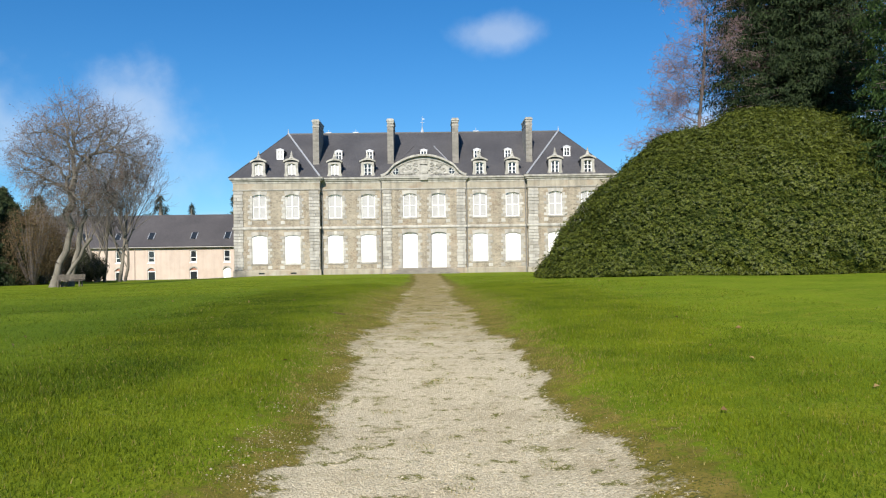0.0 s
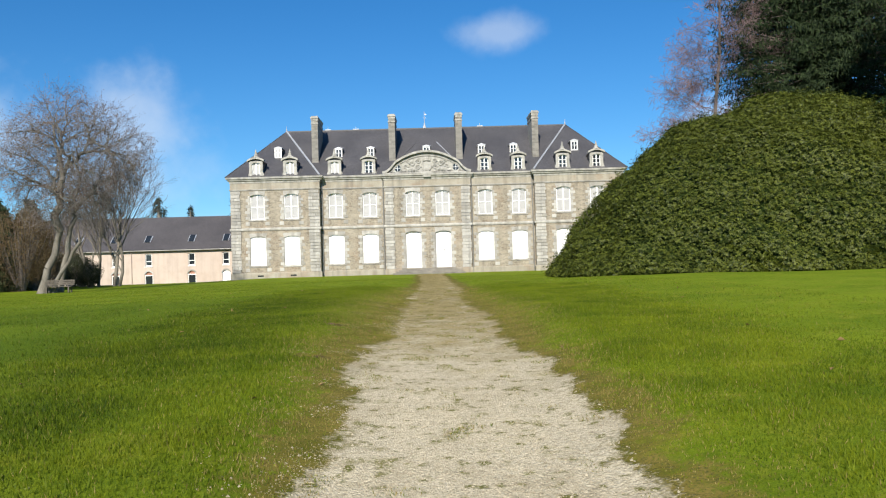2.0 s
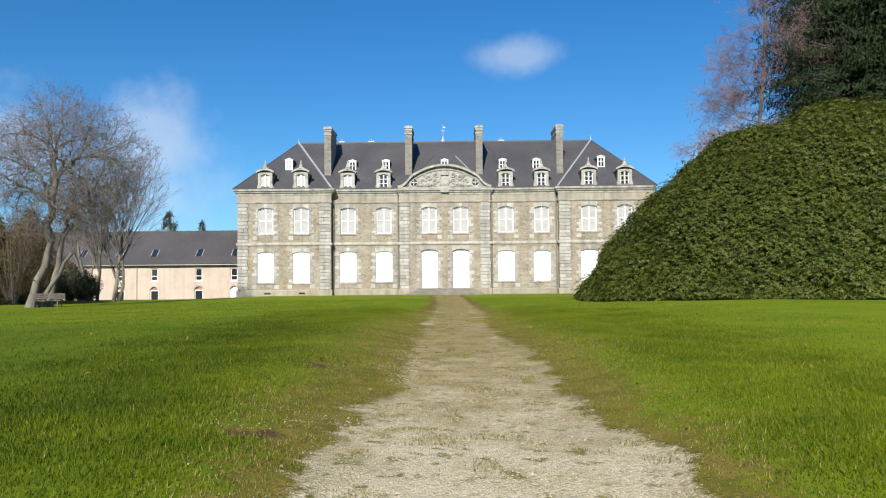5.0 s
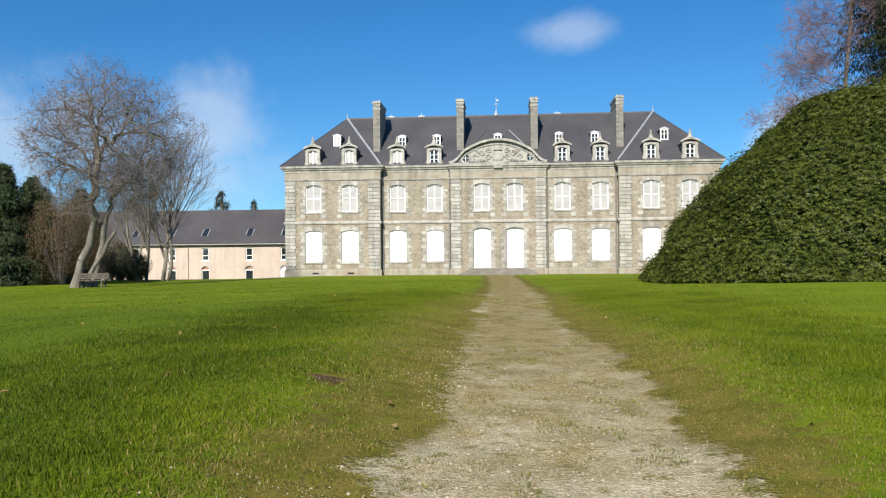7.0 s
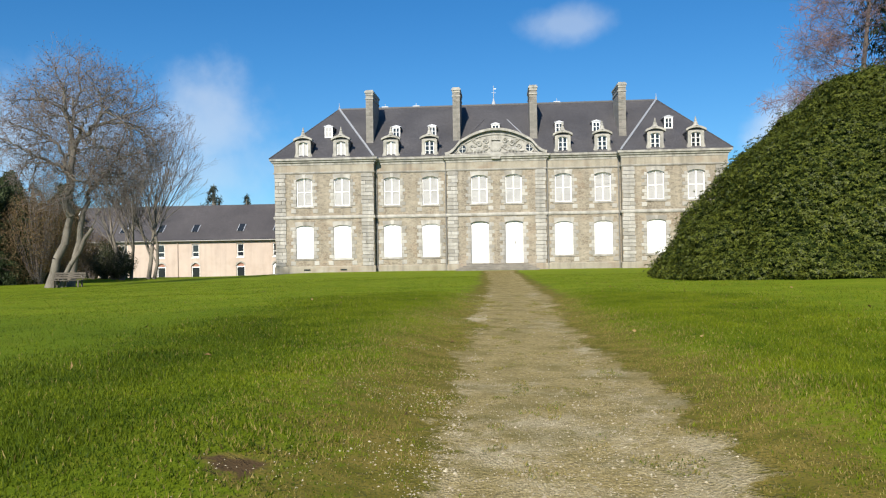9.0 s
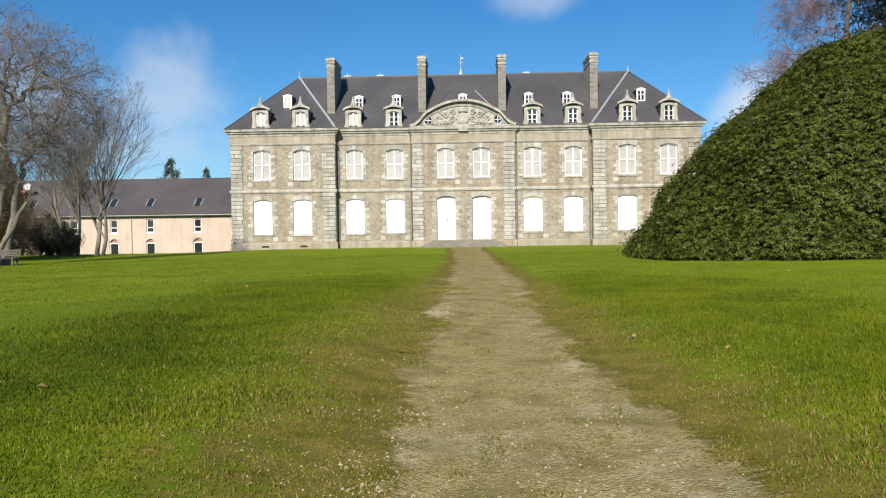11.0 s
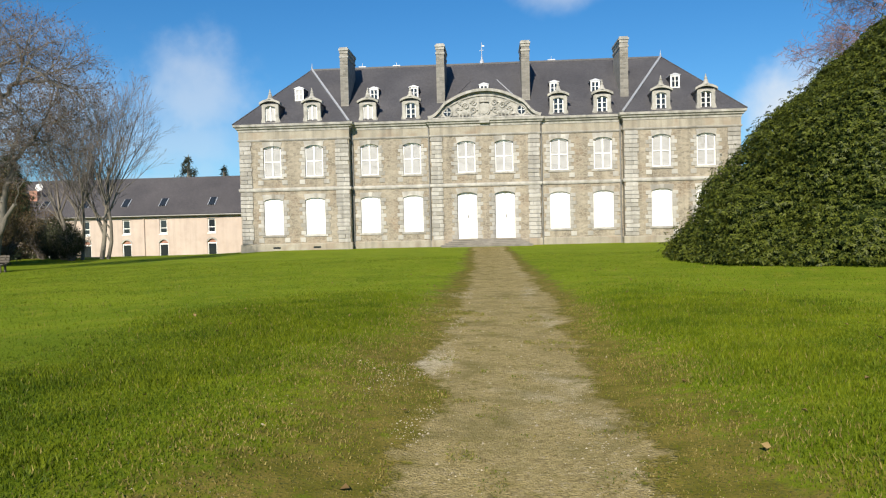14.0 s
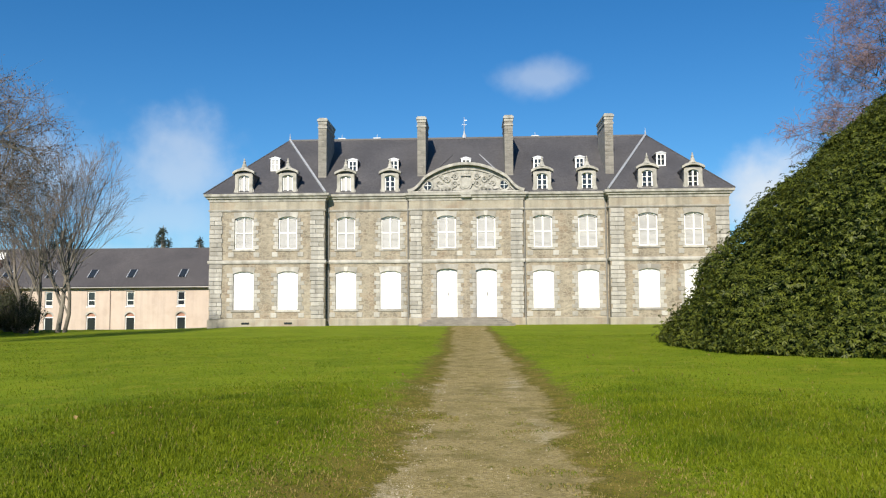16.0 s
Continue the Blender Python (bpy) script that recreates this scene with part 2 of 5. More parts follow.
    fr = math_node(nt, "ADD", attr("fresh"), math_node(nt, "MULTIPLY", math_node(nt, "SUBTRACT", noise_at(1.8, 6), 0.5), 1.0))
    gravel = mixc(ramp(fr, 0.3, 0.75), tan, gravel)
    worn = math_node(nt, "ADD", attr("worn"), math_node(nt, "MULTIPLY", math_node(nt, "SUBTRACT", edge, 0.5), 1.9))
    path = math_node(nt, "ADD", attr("path"), math_node(nt, "MULTIPLY", math_node(nt, "SUBTRACT", edge, 0.5), 1.9))
    col = mixc(ramp(worn, 0.35, 0.75), lawn, moss)
    fine_edge = math_node(nt, "ADD", path, math_node(nt, "MULTIPLY", math_node(nt, "SUBTRACT", noise_at(30, 4), 0.5), 0.9))
    col = mixc(ramp(fine_edge, 0.34, 0.72), col, gravel)
    dg = math_node(nt, "ADD", attr("dug"), math_node(nt, "MULTIPLY", math_node(nt, "SUBTRACT", noise_at(9, 5), 0.5), 1.2))
    col = mixc(ramp(dg, 0.35, 0.6), col, (0.085, 0.056, 0.028))
    nt.links.new(col, b.inputs["Base Color"])
    b.inputs["Roughness"].default_value = 0.95
    b.inputs["Specular IOR Level"].default_value = 0.05
    # the nap of the mown grass, lit along the blades
    mown = math_node(nt, "MULTIPLY", math_node(nt, "SUBTRACT", 1.0, ramp(fine_edge, 0.1, 0.5)), math_node(nt, "SUBTRACT", 1.0, ramp(worn, 0.2, 0.7)))
    nap = math_node(nt, "MULTIPLY", mown, 0.4)
    nt.links.new(nap, b.inputs["Sheen Weight"])
    b.inputs["Sheen Roughness"].default_value = 0.4
    b.inputs["Sheen Tint"].default_value = (0.42, 0.50, 0.03, 1)
    bp = nt.nodes.new("ShaderNodeBump")
    bp.inputs["Strength"].default_value, bp.inputs["Distance"].default_value = 0.8, 0.013
    loose = math_node(nt, "ADD", 0.25, math_node(nt, "MULTIPLY", ramp(fine_edge, 0.2, 0.6), 0.75))
    nt.links.new(math_node(nt, "MULTIPLY", loose, math_node(nt, "ADD", grit.outputs["Distance"], math_node(nt, "MULTIPLY", noise_at(70, 4), 1.5))), bp.inputs["Height"])
    nt.links.new(bp.outputs[0], b.inputs["Normal"])
    return m


def leaf_material(name, dark, light, rough=0.45, trans=0.25, spec=0.4, single=0.95, patch=0.6, scale=0.6):
    """Leaves or blades between two colours; single: from one to the next, patch: from one clump to the next."""
    m = bpy.data.materials.new(name)
    m.use_nodes = True
    nt = m.node_tree
    b = nt.nodes["Principled BSDF"]
    g = nt.nodes.new("ShaderNodeNewGeometry")
    tc = nt.nodes.new("ShaderNodeTexCoord")
    n = nt.nodes.new("ShaderNodeTexNoise")
    n.inputs["Scale"].default_value, n.inputs["Detail"].default_value = scale, 4
    nt.links.new(tc.outputs["Object"], n.inputs["Vector"])
    f = math_node(nt, "ADD", math_node(nt, "MULTIPLY", g.outputs["Random Per Island"], single), math_node(nt, "MULTIPLY", math_node(nt, "SUBTRACT", n.outputs[0], 0.4), patch))
    x = nt.nodes.new("ShaderNodeMix")
    x.data_type = "RGBA"
    x.clamp_factor = True
    nt.links.new(f, x.inputs["Factor"])
    x.inputs["A"].default_value, x.inputs["B"].default_value = (*dark, 1), (*light, 1)
    nt.links.new(x.outputs["Result"], b.inputs["Base Color"])
    b.inputs["Roughness"].default_value = rough
    b.inputs["Specular IOR Level"].default_value = spec
    if trans:
        out = nt.nodes["Material Output"]
        tr = nt.nodes.new("ShaderNodeBsdfTranslucent")
        nt.links.new(x.outputs["Result"], tr.inputs["Color"])
        ms = nt.nodes.new("ShaderNodeMixShader")
        ms.inputs[0].default_value = trans
        nt.links.new(b.outputs[0], ms.inputs[1])
        nt.links.new(tr.outputs[0], ms.inputs[2])
        nt.links.new(ms.outputs[0], out.inputs[0])
    return m


LAWN_A, LAWN_B, LAWN_C = (0.058, 0.098, 0.005), (0.132, 0.174, 0.010), (0.178, 0.172, 0.020)
M_GROUND = ground_material()
M_RUBBLE = rubble_material()
M_STONE = material("granite_ashlar", (0.258, 0.246, 0.216), (0.505, 0.49, 0.448), 1.4, 30, 0.9, 0.5, objvar=0.75, stain=((0.18, 0.165, 0.135), 1.1, 0.62), streak=0.45)
M_CARVED = material("carved_limestone", (0.25, 0.243, 0.215), (0.50, 0.485, 0.44), 2.0, 26, 0.9, 0.4, stain=((0.14, 0.14, 0.12), 2.2, 0.6), streak=0.5)
M_RENDER = material("weathered_frieze_render", (0.235, 0.214, 0.166), (0.40, 0.37, 0.30), 0.8, 20, 0.95, 0.3, stain=((0.24, 0.16, 0.10), 0.9, 0.5), streak=0.5)
M_SLATE = slate_material("slate_roof", (0.050, 0.049, 0.053), (0.092, 0.089, 0.093), 0.55)
M_CHIMNEY = material("chimney_granite", (0.13, 0.124, 0.108), (0.32, 0.304, 0.27), 2.5, 18, 0.95, 0.6, objvar=0.45)
M_WHITE = material("white_painted_wood", (0.74, 0.74, 0.72), (0.84, 0.84, 0.82), 1.2, 30, 0.6, 0.08)
M_SHUTTER = material("grey_white_louvres", (0.35, 0.35, 0.345), (0.45, 0.45, 0.445), 1.5, 30, 0.65, 0.08)
M_GLASS = glass_material()
M_LEAD = material("pale_lead_flashing", (0.35, 0.37, 0.40), (0.5, 0.52, 0.55), 3, 20, 0.5, 0.1, metal=0.3)
M_ZINC = material("grey_zinc_pipe", (0.16, 0.16, 0.15), (0.27, 0.26, 0.24), 2, 20, 0.5, 0.1, metal=0.4)
M_PINK = material("pink_limewash_render", (0.45, 0.365, 0.305), (0.54, 0.45, 0.38), 0.5, 14, 0.95, 0.15, streak=0.25, stain=((0.36, 0.28, 0.225), 0.7, 0.4))
M_BRICK = material("brick_arch", (0.27, 0.13, 0.09), (0.4, 0.22, 0.16), 4, 20, 0.9, 0.3)
M_WING_SLATE = slate_material("outbuilding_slate", (0.045, 0.042, 0.045), (0.085, 0.078, 0.080), 0.7)
M_BARK = material("grey_lichened_bark", (0.075, 0.066, 0.052), (0.235, 0.214, 0.175), 2.2, 22, 0.95, 0.7, stretch=(1, 1, 0.35))
M_TWIG = material("brown_grey_twigs", (0.105, 0.09, 0.085), (0.25, 0.222, 0.21), 1.0, 12, 0.95, 0.0)
M_LARCH_BARK = material("reddish_larch_bark", (0.075, 0.06, 0.052), (0.17, 0.135, 0.115), 2.0, 20, 0.95, 0.5)
M_LARCH_TWIG = material("reddish_larch_twigs", (0.16, 0.10, 0.105), (0.30, 0.205, 0.21), 1.0, 12, 0.95, 0.0)
M_DRY_LEAF = leaf_material("dry_brown_leaves", (0.10, 0.06, 0.04), (0.22, 0.14, 0.09), 0.8, 0.2, 0.1)
M_BUSH = leaf_material("rhododendron_leaves", (0.015, 0.029, 0.005), (0.124, 0.143, 0.018), 0.48, 0.22, 0.25)
# near-black green: shade behind the leaves put into the colour
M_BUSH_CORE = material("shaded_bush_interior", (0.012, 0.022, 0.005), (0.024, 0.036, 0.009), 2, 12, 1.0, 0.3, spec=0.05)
M_CONIFER = leaf_material("dark_cypress_sprays", (0.008, 0.018, 0.007), (0.033, 0.053, 0.017), 0.7, 0.1, 0.2)
M_CONIFER_B = leaf_material("green_cypress_sprays", (0.012, 0.032, 0.008), (0.048, 0.085, 0.018), 0.7, 0.1, 0.2)
M_EDGE = leaf_material("edge_conifer_sprays", (0.022, 0.040, 0.018), (0.065, 0.088, 0.036), 0.7, 0.15, 0.2)
# paler grey-green: haze over the distance put into the needle colour
M_FAR_FIR = leaf_material("hazed_fir_needles", (0.045, 0.062, 0.05), (0.08, 0.095, 0.075), 0.8, 0.1, 0.1)
M_GRASS = leaf_material("grass_blades", (0.048, 0.088, 0.003), (0.198, 0.236, 0.010), 0.6, 0.3, 0.15, 0.6, 1.4, 1.1)
# darker copy of the lawn blades, with shade put into their colour
M_SHADE_GRASS = leaf_material("shade_tinted_blades", (0.024, 0.052, 0.003), (0.118, 0.158, 0.006), 0.6, 0.3, 0.15, 0.6, 1.3, 1.1)
M_STRAW = leaf_material("dry_grass_blades", (0.15, 0.118, 0.032), (0.30, 0.245, 0.085), 0.8, 0.2, 0.1)
M_FALLEN = leaf_material("fallen_leaf_tan", (0.14, 0.085, 0.035), (0.30, 0.21, 0.09), 0.8, 0.1, 0.1)
M_STEP = material("worn_grey_steps", (0.15, 0.14, 0.12), (0.30, 0.28, 0.24), 2.0, 26, 0.95, 0.4)
M_BENCH = material("weathered_bench_wood", (0.06, 0.052, 0.042), (0.14, 0.12, 0.095), 3, 30, 0.9, 0.4)
M_PEBBLE = material("pale_limestone_gravel", (0.30, 0.25, 0.16), (0.54, 0.465, 0.32), 3, 30, 0.9, 0.2, island=1.0)
M_SCRUB = leaf_material("winter_scrub", (0.09, 0.06, 0.035), (0.2, 0.15, 0.08), 0.8, 0.2, 0.1)
M_IVY = leaf_material("dark_holly_leaves", (0.012, 0.02, 0.008), (0.05, 0.055, 0.02), 0.5, 0.1, 0.3)
M_DISH = material("white_dish_enamel", (0.7, 0.7, 0.7), (0.8, 0.8, 0.8), 3, 20, 0.5, 0.0)


# ---------------------------------------------------------------- mesh tools
class Shape:
    """Collects vertices and faces for one mesh."""

    def __init__(self):
        self.v, self.f = [], []

    def add(self, verts, faces):
        k = len(self.v)
        self.v += [tuple(p) for p in verts]
        self.f += [tuple(i + k for i in q) for q in faces]
        return self

    def box(self, x0, x1, y0, y1, z0, z1, bevel=0.0):
        if bevel:
            # chamfered front: the face towards -y is drawn in
            c = bevel
            vs = [(x0, y1, z0), (x1, y1, z0), (x1, y1, z1), (x0, y1, z1),
                  (x0, y0 + c, z0), (x1, y0 + c, z0), (x1, y0 + c, z1), (x0, y0 + c, z1),
                  (x0 + c, y0, z0 + c), (x1 - c, y0, z0 + c), (x1 - c, y0, z1 - c), (x0 + c, y0, z1 - c)]
            fs = [(0, 3, 2, 1), (0, 1, 5, 4), (1, 2, 6, 5), (2, 3, 7, 6), (3, 0, 4, 7),
                  (4, 5, 9, 8), (5, 6, 10, 9), (6, 7, 11, 10), (7, 4, 8, 11), (8, 9, 10, 11)]
            return self.add(vs, fs)
        vs = [(x, y, z) for z in (z0, z1) for y in (y0, y1) for x in (x0, x1)]
        return self.add(vs, [(0, 2, 3, 1), (4, 5, 7, 6), (0, 1, 5, 4), (1, 3, 7, 5), (3, 2, 6, 7), (2, 0, 4, 6)])

    def prism(self, outline, y0, y1):
        """An outline in x and z, counter-clockwise seen from -y, drawn from y0 (front) to y1."""
        n = len(outline)
        vs = [(x, y0, z) for x, z in outline] + [(x, y1, z) for x, z in outline]
        fs = [tuple(range(n)), tuple(range(2 * n - 1, n - 1, -1))]
        fs += [((i + 1) % n, i, i + n, (i + 1) % n + n) for i in range(n)]
        return self.add(vs, fs)

    def strip(self, outline_a, outline_b, y0, y1):
        """A band between two equally long open lines in x and z (a below or outside of b), from y0 to y1."""
        n = len(outline_a)
        vs = []
        for a, b in zip(outline_a, outline_b):
            vs += [(a[0], y0, a[1]), (b[0], y0, b[1]), (b[0], y1, b[1]), (a[0], y1, a[1])]
        fs = [(3, 2, 1, 0), tuple(4 * (n - 1) + k for k in range(4))]
        for i in range(n - 1):
            k = 4 * i
            fs += [(k, k + 4, k + 5, k + 1), (k + 1, k + 5, k + 6, k + 2), (k + 2, k + 6, k + 7, k + 3), (k + 3, k + 7, k + 4, k)]
        return self.add(vs, fs)

    def moulding(self, path, profile):
        """A profile (out, z) swept along a path of (x, y, nx, ny) corners."""
        n = len(profile)
        vs = []
        for x, y, nx, ny in path:
            vs += [(x + nx * o, y + ny * o, z) for o, z in profile]
        fs = []
        for i in range(len(path) - 1):
            for j in range(n):
                a, b = i * n + j, i * n + (j + 1) % n
                fs.append((a, a + n, b + n, b))
        fs.append(tuple(range(n)))
        fs.append(tuple(range((len(path) - 1) * n, len(path) * n))[::-1])
        return self.add(vs, fs)

    def tube(self, p, q, r0, r1, sides=6):
        p, q = Vector(p), Vector(q)
        d = (q - p).normalized()
        u = d.cross(Vector((0, 0, 1)) if abs(d.z) < 0.9 else Vector((1, 0, 0))).normalized()
        w = d.cross(u)
        vs = []
        for c, r in ((p, r0), (q, r1)):
            for k in range(sides):
                a = 2 * math.pi * k / sides
                vs.append(c + (u * math.cos(a) + w * math.sin(a)) * r)
        fs = [(k, (k + 1) % sides, (k + 1) % sides + sides, k + sides) for k in range(sides)]
        return self.add(vs, fs + [tuple(range(sides))[::-1], tuple(range(sides, 2 * sides))])

    def lathe(self, c, profile, sides=10):
        vs = [(c[0] + r * math.cos(2 * math.pi * k / sides), c[1] + r * math.sin(2 * math.pi * k / sides), c[2] + z) for r, z in profile for k in range(sides)]
        fs = []
        for i in range(len(profile) - 1):
            for k in range(sides):
                a, b = i * sides + k, i * sides + (k + 1) % sides
                fs.append((a, b, b + sides, a + sides))
        fs.append(tuple(range(sides))[::-1])
        fs.append(tuple(range((len(profile) - 1) * sides, len(profile) * sides)))
        return self.add(vs, fs)

    def blob(self, c, r, seed=0, rings=6, segs=9):
        rnd = random.Random(seed)
        vs, fs = [], []
        for i in range(rings + 1):
            th = math.pi * i / rings
            for k in range(segs):
                a = 2 * math.pi * k / segs
                s = 1 + rnd.uniform(-0.12, 0.12)
                vs.append((c[0] + r[0] * s * math.sin(th) * math.cos(a), c[1] + r[1] * s * math.sin(th) * math.sin(a), c[2] + r[2] * s * math.cos(th)))
        for i in range(rings):
            for k in range(segs):
                a, b = i * segs + k, i * segs + (k + 1) % segs
                fs.append((a, a + segs, b + segs, b))
        return self.add(vs, fs)

    def mesh(self, name, mat, smooth=False, weld=False):
        me = bpy.data.meshes.new(name)
        me.from_pydata(self.v, [], self.f)
        if weld:
            bm = bmesh.new()
            bm.from_mesh(me)
            bmesh.ops.remove_doubles(bm, verts=bm.verts, dist=0.0005)
            bm.to_mesh(me)
            bm.free()
        if mat:
            me.materials.append(mat)
        if smooth:
            me.shade_smooth()
        me.update()
        return me


def part(name, shape, mat, parent, label="", smooth=False, weld=False):
    me = shape if isinstance(shape, bpy.types.Mesh) else shape.mesh(name, mat, smooth, weld)
    ob = new(name, me)
    if parent is not None:
        ob.parent = parent
    if label:
        ob["label"] = label
    return ob


def thing(name, label, category, group="", kind="", at=(0, 0, 0)):
    ob = new(name)
    ob.location = at
    ob.empty_display_size = 0.2
    return tagged(ob, label, category, group, kind)


def mesh_from_arrays(name, verts, faces_flat, per_face, mat):
    """A mesh from numpy arrays; all faces have per_face corners."""
    me = bpy.data.meshes.new(name)
    nf = len(faces_flat) // per_face
    me.vertices.add(len(verts))
    me.vertices.foreach_set("co", np.asarray(verts, np.float32).ravel())
    me.loops.add(len(faces_flat))
    me.loops.foreach_set("vertex_index", np.asarray(faces_flat, np.int32))
    me.polygons.add(nf)
    me.polygons.foreach_set("loop_start", np.arange(0, nf * per_face, per_face, dtype=np.int32))
    me.polygons.foreach_set("loop_total", np.full(nf, per_face, np.int32))
    me.materials.append(mat)
    me.update(calc_edges=True)
    return me


def vnoise(x, y, seed=0):
    """Smooth value noise in two dimensions, -1 to 1, on arrays."""
    x, y = np.asarray(x, float), np.asarray(y, float)
    xi, yi = np.floor(x), np.floor(y)
    fx, fy = x - xi, y - yi
    fx, fy = fx * fx * (3 - 2 * fx), fy * fy * (3 - 2 * fy)

    def h(i, j):
        s = np.sin(i * 127.1 + j * 311.7 + seed * 74.7) * 43758.5453
        return (s - np.floor(s)) * 2 - 1

    return (h(xi, yi) * (1 - fx) + h(xi + 1, yi) * fx) * (1 - fy) + (h(xi, yi + 1) * (1 - fx) + h(xi + 1, yi + 1) * fx) * fy


def smooth(a, b, v):
    t = np.clip((np.asarray(v, float) - a) / (b - a), 0, 1)
    return t * t * (3 - 2 * t)


# ---------------------------------------------------------------- ground
BED_Y = [-110, -76, -72, -69, -66, -62, -58, -50, -46, -40, -4]
BED_Z = [-0.1, -0.02, 0.06, 0.15, 0.24, 0.28, 0.35, 0.33, 0.31, 0.27, 0.0]


def ground_z(x, y):
    """The trodden bed of the path, the lawn that swells beside it, and the fall beyond the house."""
    x, y = np.asarray(x, float), np.asarray(y, float)
    z = np.interp(y, BED_Y, BED_Z)
    off = np.abs(x - 0.65)
    swell = 0.16 * smooth(0.8, 2.3, off) * smooth(-30, -46, y) * smooth(-90, -68, y)
    z = z + swell * np.where(x < 0, 1 - smooth(3, 13, off), 1 - 0.7 * smooth(3, 13, off))
    z = z + 0.23 * smooth(4, 13, x) * smooth(-8, -30, y)
    z = z - 0.26 * smooth(-6, -26, x) * smooth(-6, -30, y) - 0.16 * smooth(-14, -28, x) - 0.2 * smooth(-15, -23, x) * smooth(-22, -5, y)
    z = z - 1.75 * smooth(4, 19, y)
    near = smooth(60, 20, np.abs(x)) * smooth(-110, -80, y) * smooth(0, -8, y)
    return z + near * (0.035 * vnoise(x / 3.1, y / 3.1, 3) + 0.012 * vnoise(x / 0.7, y / 0.7, 5))


# the two edges of the path, from the start of the walk to the steps
PY = np.array([-140, -72, -69, -66, -63.5, -62.3, -61.3, -58, -55, -52, -49.5, -46, -40, -30, -18, -2])
PL = np.array([-0.3, -0.3, -0.38, -0.42, -0.46, -0.56, -0.24, -0.16, -0.22, -0.08, -0.4, -0.18, -0.32, -0.3, -0.7, -1.1])
PR = np.array([2.12, 2.12, 2.06, 2.05, 1.88, 1.74, 1.67, 1.66, 1.56, 1.48, 1.5, 1.58, 1.62, 1.5, 1.45, 1.3])
PC, PW = (PL + PR) / 2, (PR - PL) / 2


def path_masks(x, y):
    c, w = np.interp(y, PY, PC), np.interp(y, PY, PW)
    ragged = 0.13 * vnoise(x / 1.1, y / 1.1, 11) + 0.16 * vnoise(x / 0.33, y / 0.33, 12)
    off = np.abs(x - c) + ragged
    g = np.interp(y, [-140, -61, -56, -50, -40, -15, -2], [1.0, 1.0, 0.92, 0.88, 0.84, 0.72, 0.66])
    middle = 0.07 * smooth(-62, -52, y) * np.exp(-((x - c + 0.25) / 0.35) ** 2)
    path = g * smooth(w + 0.12, w - 0.25, off) - middle
    left = np.where(x < c, 1.0, 0.75) * np.interp(y, [-140, -64, -59, -53, -48, -30, 0], [0.4, 0.8, 1.8, 2.0, 1.1, 0.6, 0.3])
    worn = smooth(w + 0.25 + left, w - 0.1, off) * 0.95
    spot = np.zeros(np.shape(x))
    for hx, hy, rx, ry, deep in ((-1.17, -60.05, 0.19, 0.15, 1.0), (-0.91, -61.4, 0.08, 0.15, 0.8), (-1.04, -63.65, 0.26, 0.2, 1.0)):
        spot = np.maximum(spot, deep * np.exp(-(((x - hx) / rx) ** 2 + ((y - hy) / ry) ** 2)))
    inside = (y < -2.5)
    fresh = np.interp(y, [-140, -66, -62, -57.5, -54.5, -47, -41, -20, 0], [1.0, 0.85, 0.5, 0.3, 0.2, 0.2, 0.18, 0.12, 0.1])
    fresh = fresh + 0.28 * np.exp(-((x - c - w + 0.32) / 0.22) ** 2) * (0.5 + 0.8 * vnoise(x / 0.5, y / 1.6, 14)) * smooth(-60, -54, y)
    fresh = fresh + 0.55 * np.exp(-(((x + 0.3) / 0.3) ** 2 + ((y + 49.8) / 0.9) ** 2))
    return np.clip(path, 0, 1) * inside, np.clip(worn + 0.6 * spot, 0, 1) * inside, np.clip(fresh, 0, 1), spot


def blade_shade_mask(x, y):
    """West of the path, shade among the blades put into the lawn's colour."""
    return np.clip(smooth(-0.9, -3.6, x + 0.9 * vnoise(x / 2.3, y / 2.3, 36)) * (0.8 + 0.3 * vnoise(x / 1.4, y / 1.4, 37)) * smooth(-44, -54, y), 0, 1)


def spread(lo, hi, step, far, grow=1.25):
    """Even steps between lo and hi, growing steps out to far on both sides."""
    mid = list(np.arange(lo, hi + 1e-6, step))
    a, s = [], step
    p = lo
    while p > -far:
        s *= grow
        p -= s
        a.append(p)
    b, s = [], step
    p = hi
    while p < far:
        s *= grow
        p += s
        b.append(p)
    return np.array(a[::-1] + mid + b)


